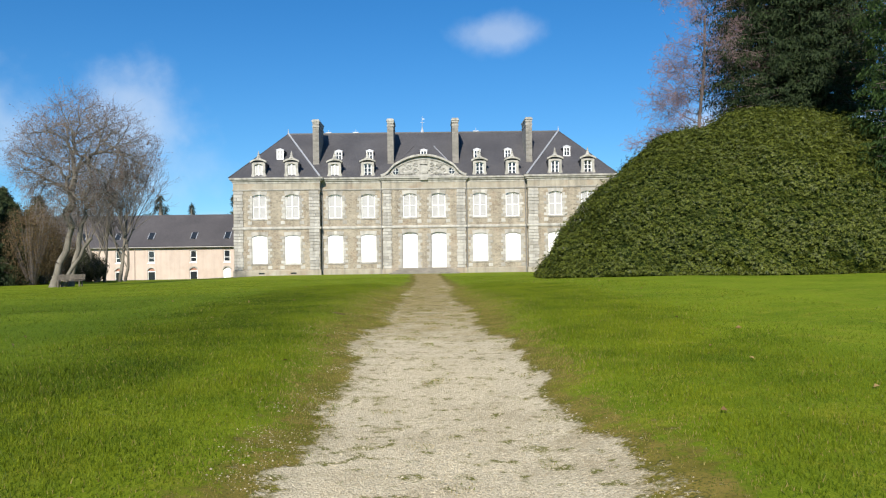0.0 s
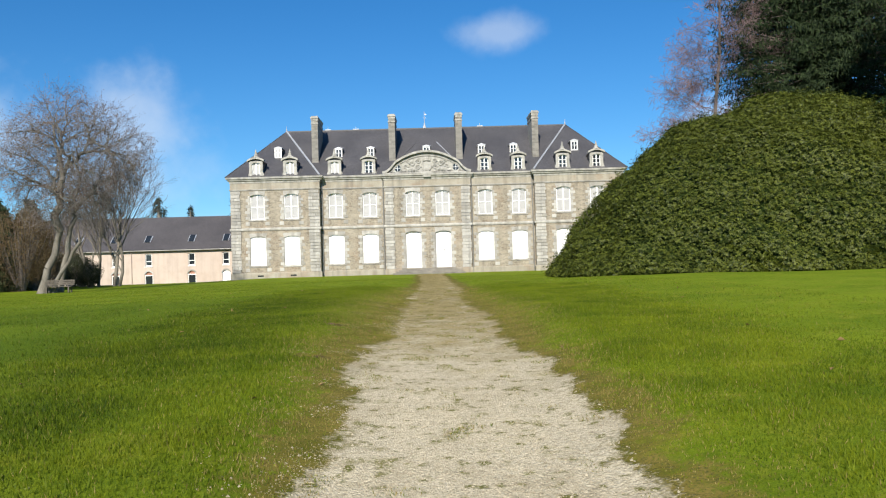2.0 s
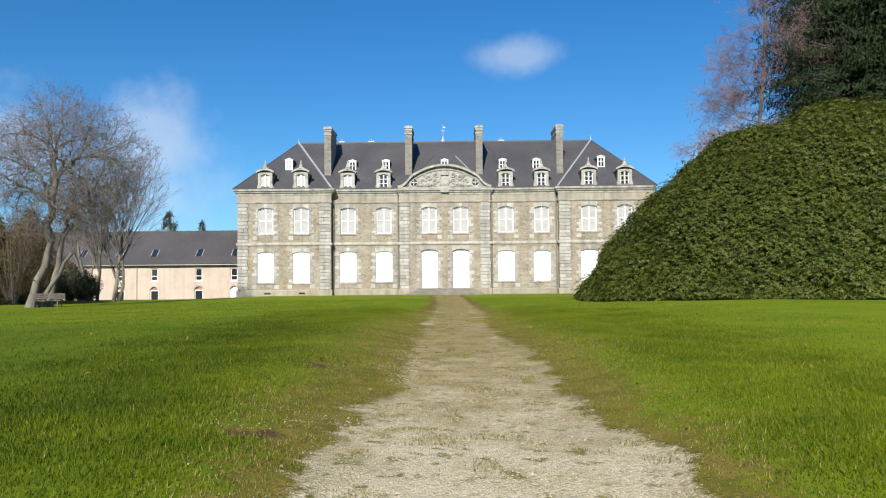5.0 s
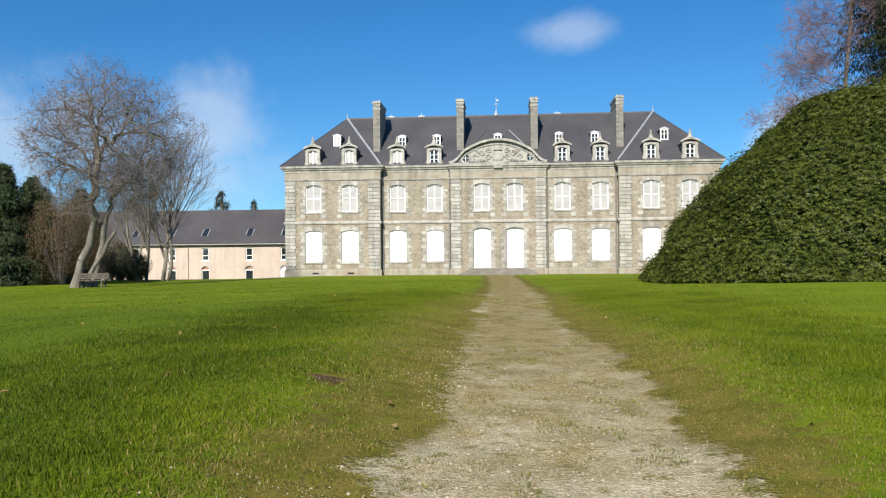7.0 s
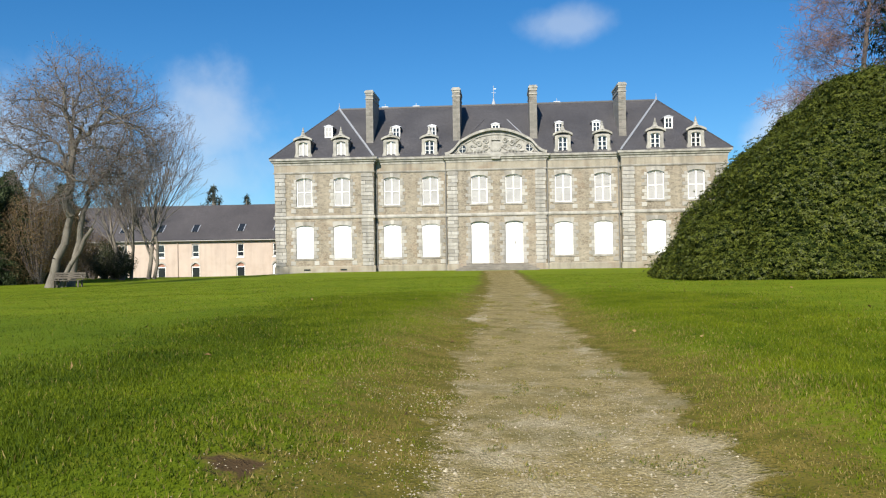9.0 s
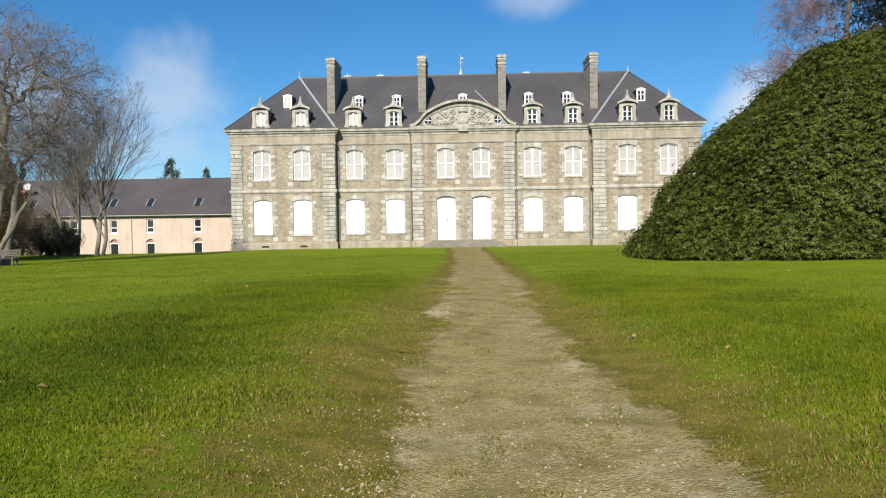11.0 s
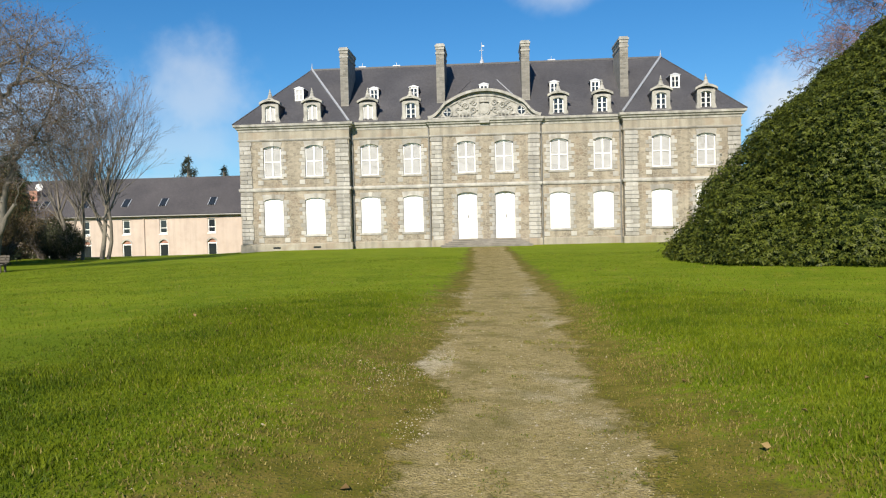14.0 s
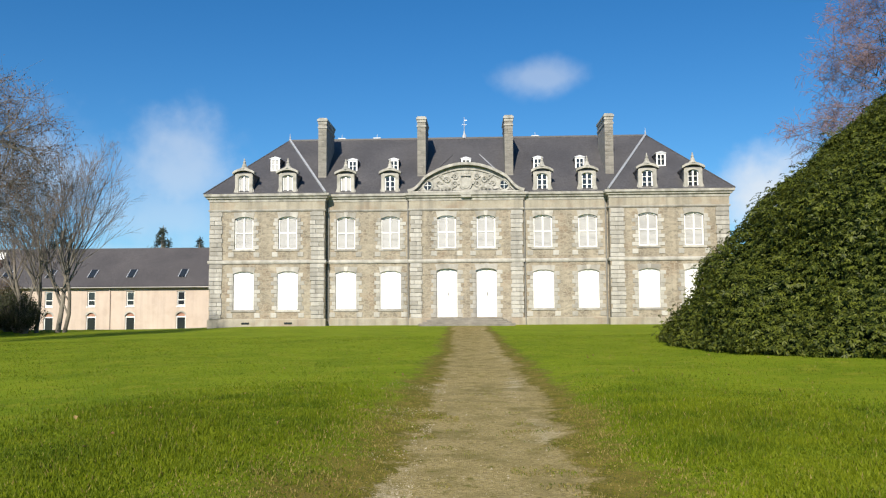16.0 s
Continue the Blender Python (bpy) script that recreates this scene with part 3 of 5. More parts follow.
def build_ground():
    xs = np.concatenate([spread(-8.0, 8.0, 0.16, 1600, 1.12)])
    ys = np.concatenate([np.arange(-77, -42, 0.17), np.arange(-42, 2, 0.45)])
    back, s, p = [], 0.2, -77.0
    while p > -1600:
        s *= 1.3
        p -= s
        back.append(p)
    front, s, p = [], 0.45, ys[-1]
    while p < 2200:
        s *= 1.13
        p += s
        front.append(p)
    ys = np.concatenate([back[::-1], ys, front])
    X, Y = np.meshgrid(xs, ys)
    Z = ground_z(X, Y)
    path, worn, fresh, dug = path_masks(X, Y)
    Z = Z - 0.02 * path - 0.10 * dug * (0.6 + vnoise(X / 0.2, Y / 0.2, 41))
    nx, ny = len(xs), len(ys)
    i, j = np.meshgrid(np.arange(nx - 1), np.arange(ny - 1))
    a = (j * nx + i).ravel()
    f = np.stack([a, a + 1, a + 1 + nx, a + nx], 1).ravel()
    me = mesh_from_arrays("ground", np.stack([X.ravel(), Y.ravel(), Z.ravel()], 1), f, 4, M_GROUND)
    for name, val in (("path", path), ("worn", worn), ("fresh", fresh), ("dug", dug), ("blade_shade", blade_shade_mask(X, Y))):
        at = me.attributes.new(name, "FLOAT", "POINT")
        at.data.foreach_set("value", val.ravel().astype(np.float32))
    me.shade_smooth()
    ob = new("ground", me)
    tagged(ob, "green winter lawn with a worn pale gravel path", "lawn", kind="structure")


build_ground()


# ---------------------------------------------------------------- the chateau
PAV_Y, REC_Y, MID_Y = -0.75, 0.0, -0.2
PAV_IN, PAV_OUT, MID_X = 10.2, 18.6, 4.1
CENTRES = [(-16.08, PAV_Y), (-12.88, PAV_Y), (-8.78, REC_Y), (-5.53, REC_Y), (-1.42, MID_Y), (1.42, MID_Y), (5.53, REC_Y), (8.76, REC_Y), (12.9, PAV_Y), (16.12, PAV_Y)]
UP = (5.55, 7.92, 1.36)          # sill, crown of the arch, width
LOW = (1.17, 3.95, 1.50)
DOOR = (0.56, 4.08, 1.48)
EAVES, RIDGE_Y, RIDGE_Z, RIDGE_X = 9.56, 6.5, 14.98, 14.5
DEPTH = 13.0

chateau = thing("chateau", "long two-storey granite chateau with slate roof and white boarded windows", "chateau", at=(0, 6, 0))
chateau.location = (0, 0, 0)


def openings_between(x0, x1):
    out = []
    for cx, _ in CENTRES:
        if x0 < cx < x1:
            out.append((cx - UP[2] / 2, cx + UP[2] / 2, UP[0], UP[1]))
            lo = DOOR if abs(cx) < 3 else LOW
            out.append((cx - lo[2] / 2, cx + lo[2] / 2, lo[0], lo[1]))
    return out


def wall_with_openings(s, x0, x1, y, thick, z0, z1, holes):
    xs = sorted({x0, x1, *[h[0] for h in holes], *[h[1] for h in holes]})
    zs = sorted({z0, z1, *[h[2] for h in holes], *[h[3] for h in holes]})
    def solid(a, b, c, d):
        return not any(h[0] <= a and b <= h[1] and h[2] <= c and d <= h[3] for h in holes)
    for a, b in zip(xs, xs[1:]):
        for c, d in zip(zs, zs[1:]):
            if solid(a, b, c, d):
                s.add([(a, y, c), (b, y, c), (b, y, d), (a, y, d)], [(0, 1, 2, 3)])
                s.add([(a, y + thick, c), (b, y + thick, c), (b, y + thick, d), (a, y + thick, d)], [(3, 2, 1, 0)])
    for a, b, c, d in holes:
        vs = [(p, q, r) for p, r in ((a, c), (b, c), (b, d), (a, d)) for q in (y, y + thick)]
        s.add(vs, [(0, 1, 3, 2), (2, 3, 5, 4), (4, 5, 7, 6), (6, 7, 1, 0)])
    for a in (x0, x1):
        s.add([(a, y, z0), (a, y + thick, z0), (a, y + thick, z1), (a, y, z1)], [(0, 1, 2, 3)])
    s.add([(x0, y, z1), (x1, y, z1), (x1, y + thick, z1), (x0, y + thick, z1)], [(0, 1, 2, 3)])


def arch_line(cx, w, z_spring, rise, n=9):
    """Points along a segmental arch from left to right."""
    return [(cx - w / 2 + w * i / (n - 1), z_spring + rise * (1 - (2 * i / (n - 1) - 1) ** 2)) for i in range(n)]


def chateau_walls():
    for nm, x0, x1, y in (("wall", -PAV_OUT, -PAV_IN, PAV_Y), ("wall", -PAV_IN, -MID_X, REC_Y), ("wall", -MID_X, MID_X, MID_Y), ("wall", MID_X, PAV_IN, REC_Y), ("wall", PAV_IN, PAV_OUT, PAV_Y)):
        s = Shape()
        wall_with_openings(s, x0, x1, y, 0.7, -0.6, 9.1, openings_between(x0, x1))
        part(nm, s, M_RUBBLE, chateau, "brown rubble masonry wall", weld=True)
    for sx in (-1, 1):
        s = Shape().box(min(sx * PAV_IN, sx * (PAV_IN + 0.7)), max(sx * PAV_IN, sx * (PAV_IN + 0.7)), PAV_Y + 0.7, 0.7, -0.6, 9.1)
        part("return_wall", s, M_STONE, chateau)
        s = Shape().box(min(sx * (PAV_OUT - 0.7), sx * PAV_OUT), max(sx * (PAV_OUT - 0.7), sx * PAV_OUT), PAV_Y + 0.7, DEPTH, -1.5, 9.1)
        part("side_wall", s, M_RUBBLE, chateau)
    part("back_wall", Shape().box(-PAV_OUT + 0.7, PAV_OUT - 0.7, DEPTH - 0.7, DEPTH, -2, 9.1), M_RUBBLE, chateau)
    part("attic_floor", Shape().box(-PAV_OUT + 0.7, PAV_OUT - 0.7, 0.7, DEPTH - 0.7, 8.7, 9.0), M_RUBBLE, chateau)


# the front line of the building as corners with their outward mitre, from one end to the other
FRONT = [(-PAV_OUT, 8.0, -1, 0), (-PAV_OUT, PAV_Y, -1, -1), (-PAV_IN, PAV_Y, 1, -1), (-PAV_IN, REC_Y, 1, -1), (-MID_X, REC_Y, -1, -1), (-MID_X, MID_Y, -1, -1),
         (MID_X, MID_Y, 1, -1), (MID_X, REC_Y, 1, -1), (PAV_IN, REC_Y, -1, -1), (PAV_IN, PAV_Y, -1, -1), (PAV_OUT, PAV_Y, 1, -1), (PAV_OUT, 8.0, 1, 0)]


def chateau_mouldings():
    part("cornice", Shape().moulding(FRONT, [(0.0, 9.0), (0.06, 9.0), (0.08, 9.14), (0.2, 9.22), (0.22, 9.3), (0.34, 9.38), (0.36, 9.55), (0.0, 9.58)]), M_CARVED, chateau, "weathered moulded stone cornice")
    part("frieze", Shape().moulding(FRONT, [(0.0, 8.42), (0.025, 8.42), (0.025, 9.0), (0.0, 9.0)]), M_RENDER, chateau)
    part("frieze_moulding", Shape().moulding(FRONT, [(0.0, 8.28), (0.05, 8.28), (0.09, 8.36), (0.09, 8.42), (0.0, 8.44)]), M_STONE, chateau)
    part("string_course", Shape().moulding(FRONT, [(0.0, 4.5), (0.07, 4.5), (0.11, 4.6), (0.11, 4.72), (0.0, 4.76)]), M_STONE, chateau)
    part("plinth", Shape().moulding(FRONT, [(0.0, -0.6), (0.09, -0.6), (0.09, 0.46), (0.04, 0.52), (0.0, 0.52)]), M_RENDER, chateau)


def stone_block(w, h, d=0.04, cache={}):
    key = (round(w, 3), round(h, 3), d)
    if key not in cache:
        cache[key] = Shape().box(0, w, 0, d + 0.02, 0, h, 0.014).mesh("stone", M_STONE)
    return cache[key]


def put_stone(w, h, x, y, z, parent, d=0.04):
    ob = new("stone", stone_block(w, h, d))
    ob.parent = parent
    ob.location = (x, y - d, z)


def quoin_strip(x0, x1, y, d=0.06):
    """A rusticated strip of two blocks a course, staggered."""
    pil = part("quoin_pilaster", Shape().box(x0 + 0.1, x1 - 0.1, y - 0.02, y + 0.02, 0.52, 8.28), M_STONE, chateau, "rusticated granite quoins")
    rng = random.Random(int(x0 * 10))
    for za, zb, n in ((0.54, 4.48, 13), (4.78, 8.26, 11)):
        h = (zb - za) / n
        for k in range(n):
            xa, xb = x0 + rng.choice((0, 0, 0.04, 0.08)), x1 - rng.choice((0, 0, 0.04, 0.08))
            w, dd = xb - xa, d + rng.choice((-0.01, 0, 0.01))
            if k % 5 in (1, 3):
                c = round(w * (0.62 if k % 2 else 0.38), 2)
                put_stone(c - 0.02, h - 0.03, xa, y - 0.015, za + k * h, pil, dd)
                put_stone(w - c, h - 0.03, xa + c, y - 0.015, za + k * h, pil, d)
            else:
                put_stone(w, h - 0.03, xa, y - 0.015, za + k * h, pil, dd)


def surround(cx, y, spec, parent, blocks):
    """Granite jamb blocks, long and short by turns, an arched head and a sill."""
    z0, z1, w = spec
    h = (z1 - 0.12 - z0) / blocks
    rng = random.Random(int(cx * 10 + z0))
    for sx in (-1, 1):
        for k in range(blocks):
            lw = (0.44 if k % 2 == 0 else 0.27) + rng.choice((-0.06, -0.02, 0, 0.03))
            xa = cx - w / 2 - lw if sx < 0 else cx + w / 2
            put_stone(lw, h - 0.015, xa, y, z0 + k * h, parent)
    rise = 0.17
    inner = arch_line(cx, w, z1 - rise, rise)
    outer = [(p[0] + (p[0] - cx) * 0.14, z1 + 0.30) for p in inner]
    part("arch_head", Shape().strip(inner, outer, y - 0.035, y + 0.16), M_STONE, parent)
    part("keystone", Shape().prism([(cx - 0.10, z1 - 0.02), (cx + 0.10, z1 - 0.02), (cx + 0.15, z1 + 0.33), (cx - 0.15, z1 + 0.33)], y - 0.055, y), M_STONE, parent)
    if z0 > 1:
        part("sill", Shape().box(cx - w / 2 - 0.16, cx + w / 2 + 0.16, y - 0.06, y + 0.1, z0 - 0.14, z0), M_STONE, parent)
        for sx in (-1, 1):
            put_stone(0.42, 0.34, cx + sx * (w / 2 + 0.04) - (0.42 if sx < 0 else 0), y, z0 - 0.56, parent)


def arched_panel(cx, y, z0, z1, w, thick, rise=0.17):
    return Shape().prism([(cx - w / 2, z0), (cx + w / 2, z0)] + arch_line(cx, w, z1 - rise, rise)[::-1], y, y + thick)


def upper_window(cx, y):
    z0, z1, w = UP
    win = part("window", arched_panel(cx, y + 0.17, z0, z1, w, 0.05), M_SHUTTER, chateau, "white framed arched window with closed pale shutters")
    surround(cx, y, UP, win, 8)
    fy = y + 0.10
    fr = Shape()
    fr.box(cx - w / 2, cx - w / 2 + 0.085, fy, fy + 0.07, z0, z1 - 0.15)
    fr.box(cx + w / 2 - 0.085, cx + w / 2, fy, fy + 0.07, z0, z1 - 0.15)
    fr.box(cx - w / 2 + 0.085, cx + w / 2 - 0.085, fy, fy + 0.07, z0, z0 + 0.09)
    fr.strip([(p[0], p[1] - 0.1) for p in arch_line(cx, w, z1 - 0.17, 0.17)], arch_line(cx, w, z1 - 0.17, 0.17), fy, fy + 0.07)
    part("frame", fr, M_WHITE, win)
    part("mullion", Shape().box(cx - 0.055, cx + 0.055, fy - 0.02, fy + 0.06, z0 + 0.09, z1 - 0.1), M_WHITE, win)
    for sx in (-1, 1):
        part("crossbar", Shape().box(min(cx + sx * 0.055, cx + sx * (w / 2 - 0.085)), max(cx + sx * 0.055, cx + sx * (w / 2 - 0.085)), fy, fy + 0.06, z0 + 1.12, z0 + 1.21), M_WHITE, win)
        lv = Shape()
        xa, xb = sorted((cx + sx * 0.07, cx + sx * (w / 2 - 0.1)))
        for za, zb in ((z0 + 0.12, z0 + 1.1), (z0 + 1.23, z1 - 0.26)):
            n = 12
            for k in range(n):
                z = za + (zb - za) * k / n
                lv.add([(xa, fy + 0.03, z), (xb, fy + 0.03, z), (xb, fy + 0.06, z + (zb - za) / n * 0.85), (xa, fy + 0.06, z + (zb - za) / n * 0.85), (xb, fy + 0.03, z + (zb - za) / n), (xa, fy + 0.03, z + (zb - za) / n)], [(0, 1, 2, 3), (3, 2, 4, 5)])
        part("shutter", lv, M_SHUTTER, win, "pale louvred shutter", weld=True)


def ground_window(cx, y):
    z0, z1, w = LOW
    win = part("window", arched_panel(cx, y + 0.09, z0, z1, w, 0.06), M_WHITE, chateau, "arched window closed with white boards")
    surround(cx, y, LOW, win, 9)
    for k in range(4):
        xa = cx - w / 2 + 0.03 + k * (w - 0.06) / 4
        part("board", Shape().box(xa + 0.006, xa + (w - 0.06) / 4 - 0.006, y + 0.068, y + 0.088, z0 + 0.03, z1 - 0.2), M_WHITE, win)


def entrance_door(cx, y):
    z0, z1, w = DOOR
    d = part("door", arched_panel(cx, y + 0.2, z0, z1, w, 0.07), M_WHITE, chateau, "tall white double door with arched top")
    surround(cx, y, DOOR, d, 11)
    for sx in (-1, 1):
        leaf = Shape()
        xa, xb = sorted((cx + sx * 0.015, cx + sx * (w / 2 - 0.02)))
        leaf.box(xa, xb, y + 0.165, y + 0.2, z0 + 0.02, z1 - 0.2)
        for za, zb in ((0.15, 0.95), (1.1, 2.2), (2.35, 3.2)):
            leaf.box(xa + 0.12, xb - 0.12, y + 0.145, y + 0.165, z0 + za, z0 + zb)
        part("leaf", leaf, M_WHITE, d)
    part("door_handle", Shape().box(cx + 0.04, cx + 0.10, y + 0.10, y + 0.165, z0 + 1.55, z0 + 1.80), M_ZINC, d, "dark metal handle")


def roof_at(y, y_eave=-0.34):
    return EAVES + (RIDGE_Z - EAVES) * (y - y_eave) / (RIDGE_Y - y_eave)


def chateau_roof():
    o = 0.36
    yb = DEPTH + o
    e = EAVES
    main = Shape().add([(-PAV_IN, -o, e), (PAV_IN, -o, e), (RIDGE_X, RIDGE_Y, RIDGE_Z), (-RIDGE_X, RIDGE_Y, RIDGE_Z), (PAV_IN, yb, e), (-PAV_IN, yb, e)],
                       [(0, 1, 2, 3), (5, 3, 2, 4), (0, 3, 5), (1, 4, 2), (0, 5, 4, 1)])
    part("roof", main, M_SLATE, chateau, "steep dark blue-grey slate roof")
    for sx in (-1, 1):
        xo, xi = sx * (PAV_OUT + o), sx * (PAV_IN - o * 0.3)
        ap = (sx * RIDGE_X, RIDGE_Y, RIDGE_Z + 0.03)
        vs = [(xo, PAV_Y - o, e), (xi, PAV_Y - o, e), (xi, yb + 0.02, e), (xo, yb + 0.02, e), ap]
        fs = [(0, 1, 4), (1, 2, 4), (2, 3, 4), (3, 0, 4), (3, 2, 1, 0)]
        part("pavilion_roof", Shape().add(vs, fs), M_SLATE, chateau)
        part("hip_flashing", Shape().tube((xi, PAV_Y - o, e + 0.05), (ap[0], ap[1] - 0.05, ap[2] + 0.03), 0.09, 0.09, 5), M_LEAD, chateau, "pale lead hip")
        part("hip_ridge", Shape().tube((xo, PAV_Y - o, e + 0.02), (ap[0], ap[1], ap[2]), 0.05, 0.05, 5), M_SLATE, chateau)
        fin = Shape().lathe((ap[0], ap[1], ap[2] - 0.05), [(0.10, 0), (0.11, 0.08), (0.05, 0.16), (0.07, 0.25), (0.025, 0.34), (0.015, 0.6)], 8)
        part("finial", fin, M_LEAD, chateau)
        part("flashing", Shape().tube((sx * 3.1, 0.9, roof_at(0.9) + 0.02), (sx * 1.05, 4.2, roof_at(4.2) + 0.03), 0.04, 0.04, 5), M_LEAD if sx > 0 else M_SLATE, chateau)
    part("ridge_capping", Shape().box(-RIDGE_X, RIDGE_X, RIDGE_Y - 0.12, RIDGE_Y + 0.12, RIDGE_Z - 0.08, RIDGE_Z + 0.06), M_SLATE, chateau)
    # weather vane over the middle
    vane = Shape().lathe((-0.15, RIDGE_Y, RIDGE_Z), [(0.2, 0), (0.16, 0.2), (0.09, 0.35), (0.06, 0.55), (0.03, 0.6), (0.025, 1.75)], 8)
    vane.box(-0.33, 0.05, RIDGE_Y - 0.015, RIDGE_Y + 0.015, RIDGE_Z + 1.1, RIDGE_Z + 1.13).box(-0.13, 0.08, RIDGE_Y - 0.01, RIDGE_Y + 0.01, RIDGE_Z + 1.42, RIDGE_Z + 1.52)
    part("weather_vane", vane, M_LEAD, chateau, "slender pale metal weather vane")
    for cx in (-7.3, -10.2, 5.6):
        part("ridge_vent", Shape().box(cx - 0.3, cx + 0.3, RIDGE_Y - 0.1, RIDGE_Y + 0.1, RIDGE_Z + 0.06, RIDGE_Z + 0.14).tube((cx, RIDGE_Y, RIDGE_Z + 0.1), (cx, RIDGE_Y, RIDGE_Z + 0.4), 0.02, 0.02, 5), M_LEAD, chateau)


def chimney(cx):
    g = 0.31
    c = part("chimney", Shape().box(cx - g, cx + g, 1.6, 4.9, roof_at(1.6) - 0.6, 15.2), M_CHIMNEY, chateau, "tall slim granite chimney stack")
    part("collar", Shape().box(cx - g - 0.045, cx + g + 0.045, 1.55, 4.95, 14.85, 14.98), M_CARVED, c)
    part("cap", Shape().box(cx - g - 0.03, cx + g + 0.03, 1.56, 4.94, 15.2, 15.4).box(cx - g - 0.08, cx + g + 0.08, 1.5, 5.0, 15.4, 15.55).box(cx - g, cx + g, 1.6, 4.9, 15.55, 15.66), M_CARVED, c, "pale stone chimney cap")
    rng = random.Random(int(cx * 10))
    z, k = roof_at(1.6) - 0.05, 0
    while z < 14.6:
        h = rng.choice((0.14, 0.17, 0.2, 0.23))
        w = rng.choice((0.2, 0.26, 0.31, 0.36, 0.42))
        for xa, ww in ((cx - g - 0.005, w - 0.012), (cx - g - 0.005 + w, 2 * g + 0.01 - w)):
            ob = new("stone", stone_mesh_dark(ww, h - 0.015))
            ob.parent = c
            ob.location = (xa, 1.585 - rng.uniform(0, 0.012), z)
        z += h


def stone_mesh_dark(w, h, cache={}):
    key = (round(w, 3), round(h, 3))
    if key not in cache:
        cache[key] = Shape().box(0, w, 0, 0.03, 0, h, 0.01).mesh("stone", M_CHIMNEY)
    return cache[key]


def stone_dormer(cx, y, glazed):
    """A stone lucarne with an arched pediment and a carved finial."""
    zb = EAVES + 0.02
    d = part("dormer", Shape().box(cx - 0.72, cx + 0.72, y - 0.06, y + 0.34, zb - 0.02, zb + 0.09), M_CARVED, chateau, "carved stone dormer with arched top and finial")
    for sx in (-1, 1):
        xa, xb = sorted((cx + sx * 0.38, cx + sx * 0.64))
        part("jamb", Shape().box(xa, xb, y, y + 0.35, zb + 0.09, zb + 1.42), M_CARVED, d)
        curve = [(cx + sx * (0.78 - 0.16 * math.sin(k / 6 * 1.57)), zb + 0.09 + 0.6 * k / 6) for k in range(7)]
        ol = [(cx + sx * 0.6, zb + 0.09)] + curve + [(cx + sx * 0.6, zb + 0.75)]
        part("scroll", Shape().prism(ol if sx > 0 else ol[::-1], y + 0.05, y + 0.3), M_CARVED, d)
        xa, xb = sorted((cx + sx * 0.52, cx + sx * 0.60))
        part("cheek", Shape().box(xa, xb, y + 0.35, y + 2.1, zb - 0.1, zb + 1.45), M_SLATE, d)
    inner = arch_line(cx, 0.76, zb + 1.22, 0.12)
    part("arch_head", Shape().strip(inner, [(cx + (p[0] - cx) * 1.58, zb + 1.47) for p in inner], y + 0.003, y + 0.3), M_CARVED, d)
    a1 = arch_line(cx, 1.6, zb + 1.42, 0.26, 11)
    part("pediment_moulding", Shape().strip(a1, [(p[0], p[1] + 0.17) for p in a1], y - 0.15, y + 0.45), M_CARVED, d)
    part("dormer_roof", Shape().strip([(cx + (p[0] - cx) * 0.82, zb + 1.36) for p in a1], [(cx + (p[0] - cx) * 0.82, p[1] + 0.05) for p in a1], y + 0.08, y + 2.6), M_SLATE, d)
    fin = Shape().lathe((cx, y + 0.12, zb + 1.8), [(0.34, 0), (0.26, 0.10), (0.18, 0.17), (0.15, 0.34), (0.09, 0.42), (0.12, 0.5), (0.05, 0.62), (0.06, 0.7), (0.01, 0.8)], 8)
    part("finial", fin, M_CARVED, d)
    fy = y + 0.14
    z0, z1 = zb + 0.09, zb + 1.33
    part("window_pane", Shape().prism([(cx - 0.38, z0), (cx + 0.38, z0)] + arch_line(cx, 0.76, z1 - 0.12, 0.12)[::-1], fy + 0.06, fy + 0.09), M_GLASS if glazed else M_SHUTTER, d)
    fr = Shape().box(cx - 0.38, cx - 0.31, fy, fy + 0.055, z0, z1 - 0.1).box(cx + 0.31, cx + 0.38, fy, fy + 0.055, z0, z1 - 0.1)
    fr.box(cx - 0.31, cx + 0.31, fy, fy + 0.055, z0, z0 + 0.06).box(cx - 0.055, cx + 0.055, fy - 0.02, fy + 0.055, z0 + 0.06, z1 - 0.03)
    if glazed:
        for k in (1, 2):
            z = z0 + 0.39 * k
            fr.box(cx - 0.31, cx - 0.055, fy + 0.01, fy + 0.05, z, z + 0.04).box(cx + 0.055, cx + 0.31, fy + 0.01, fy + 0.05, z, z + 0.04)
    fr.strip([(p[0], p[1] - 0.06) for p in arch_line(cx, 0.75, z1 - 0.12, 0.12)], arch_line(cx, 0.75, z1 - 0.12, 0.12), fy + 0.002, fy + 0.05)
    part("window_frame", fr, M_WHITE, d)


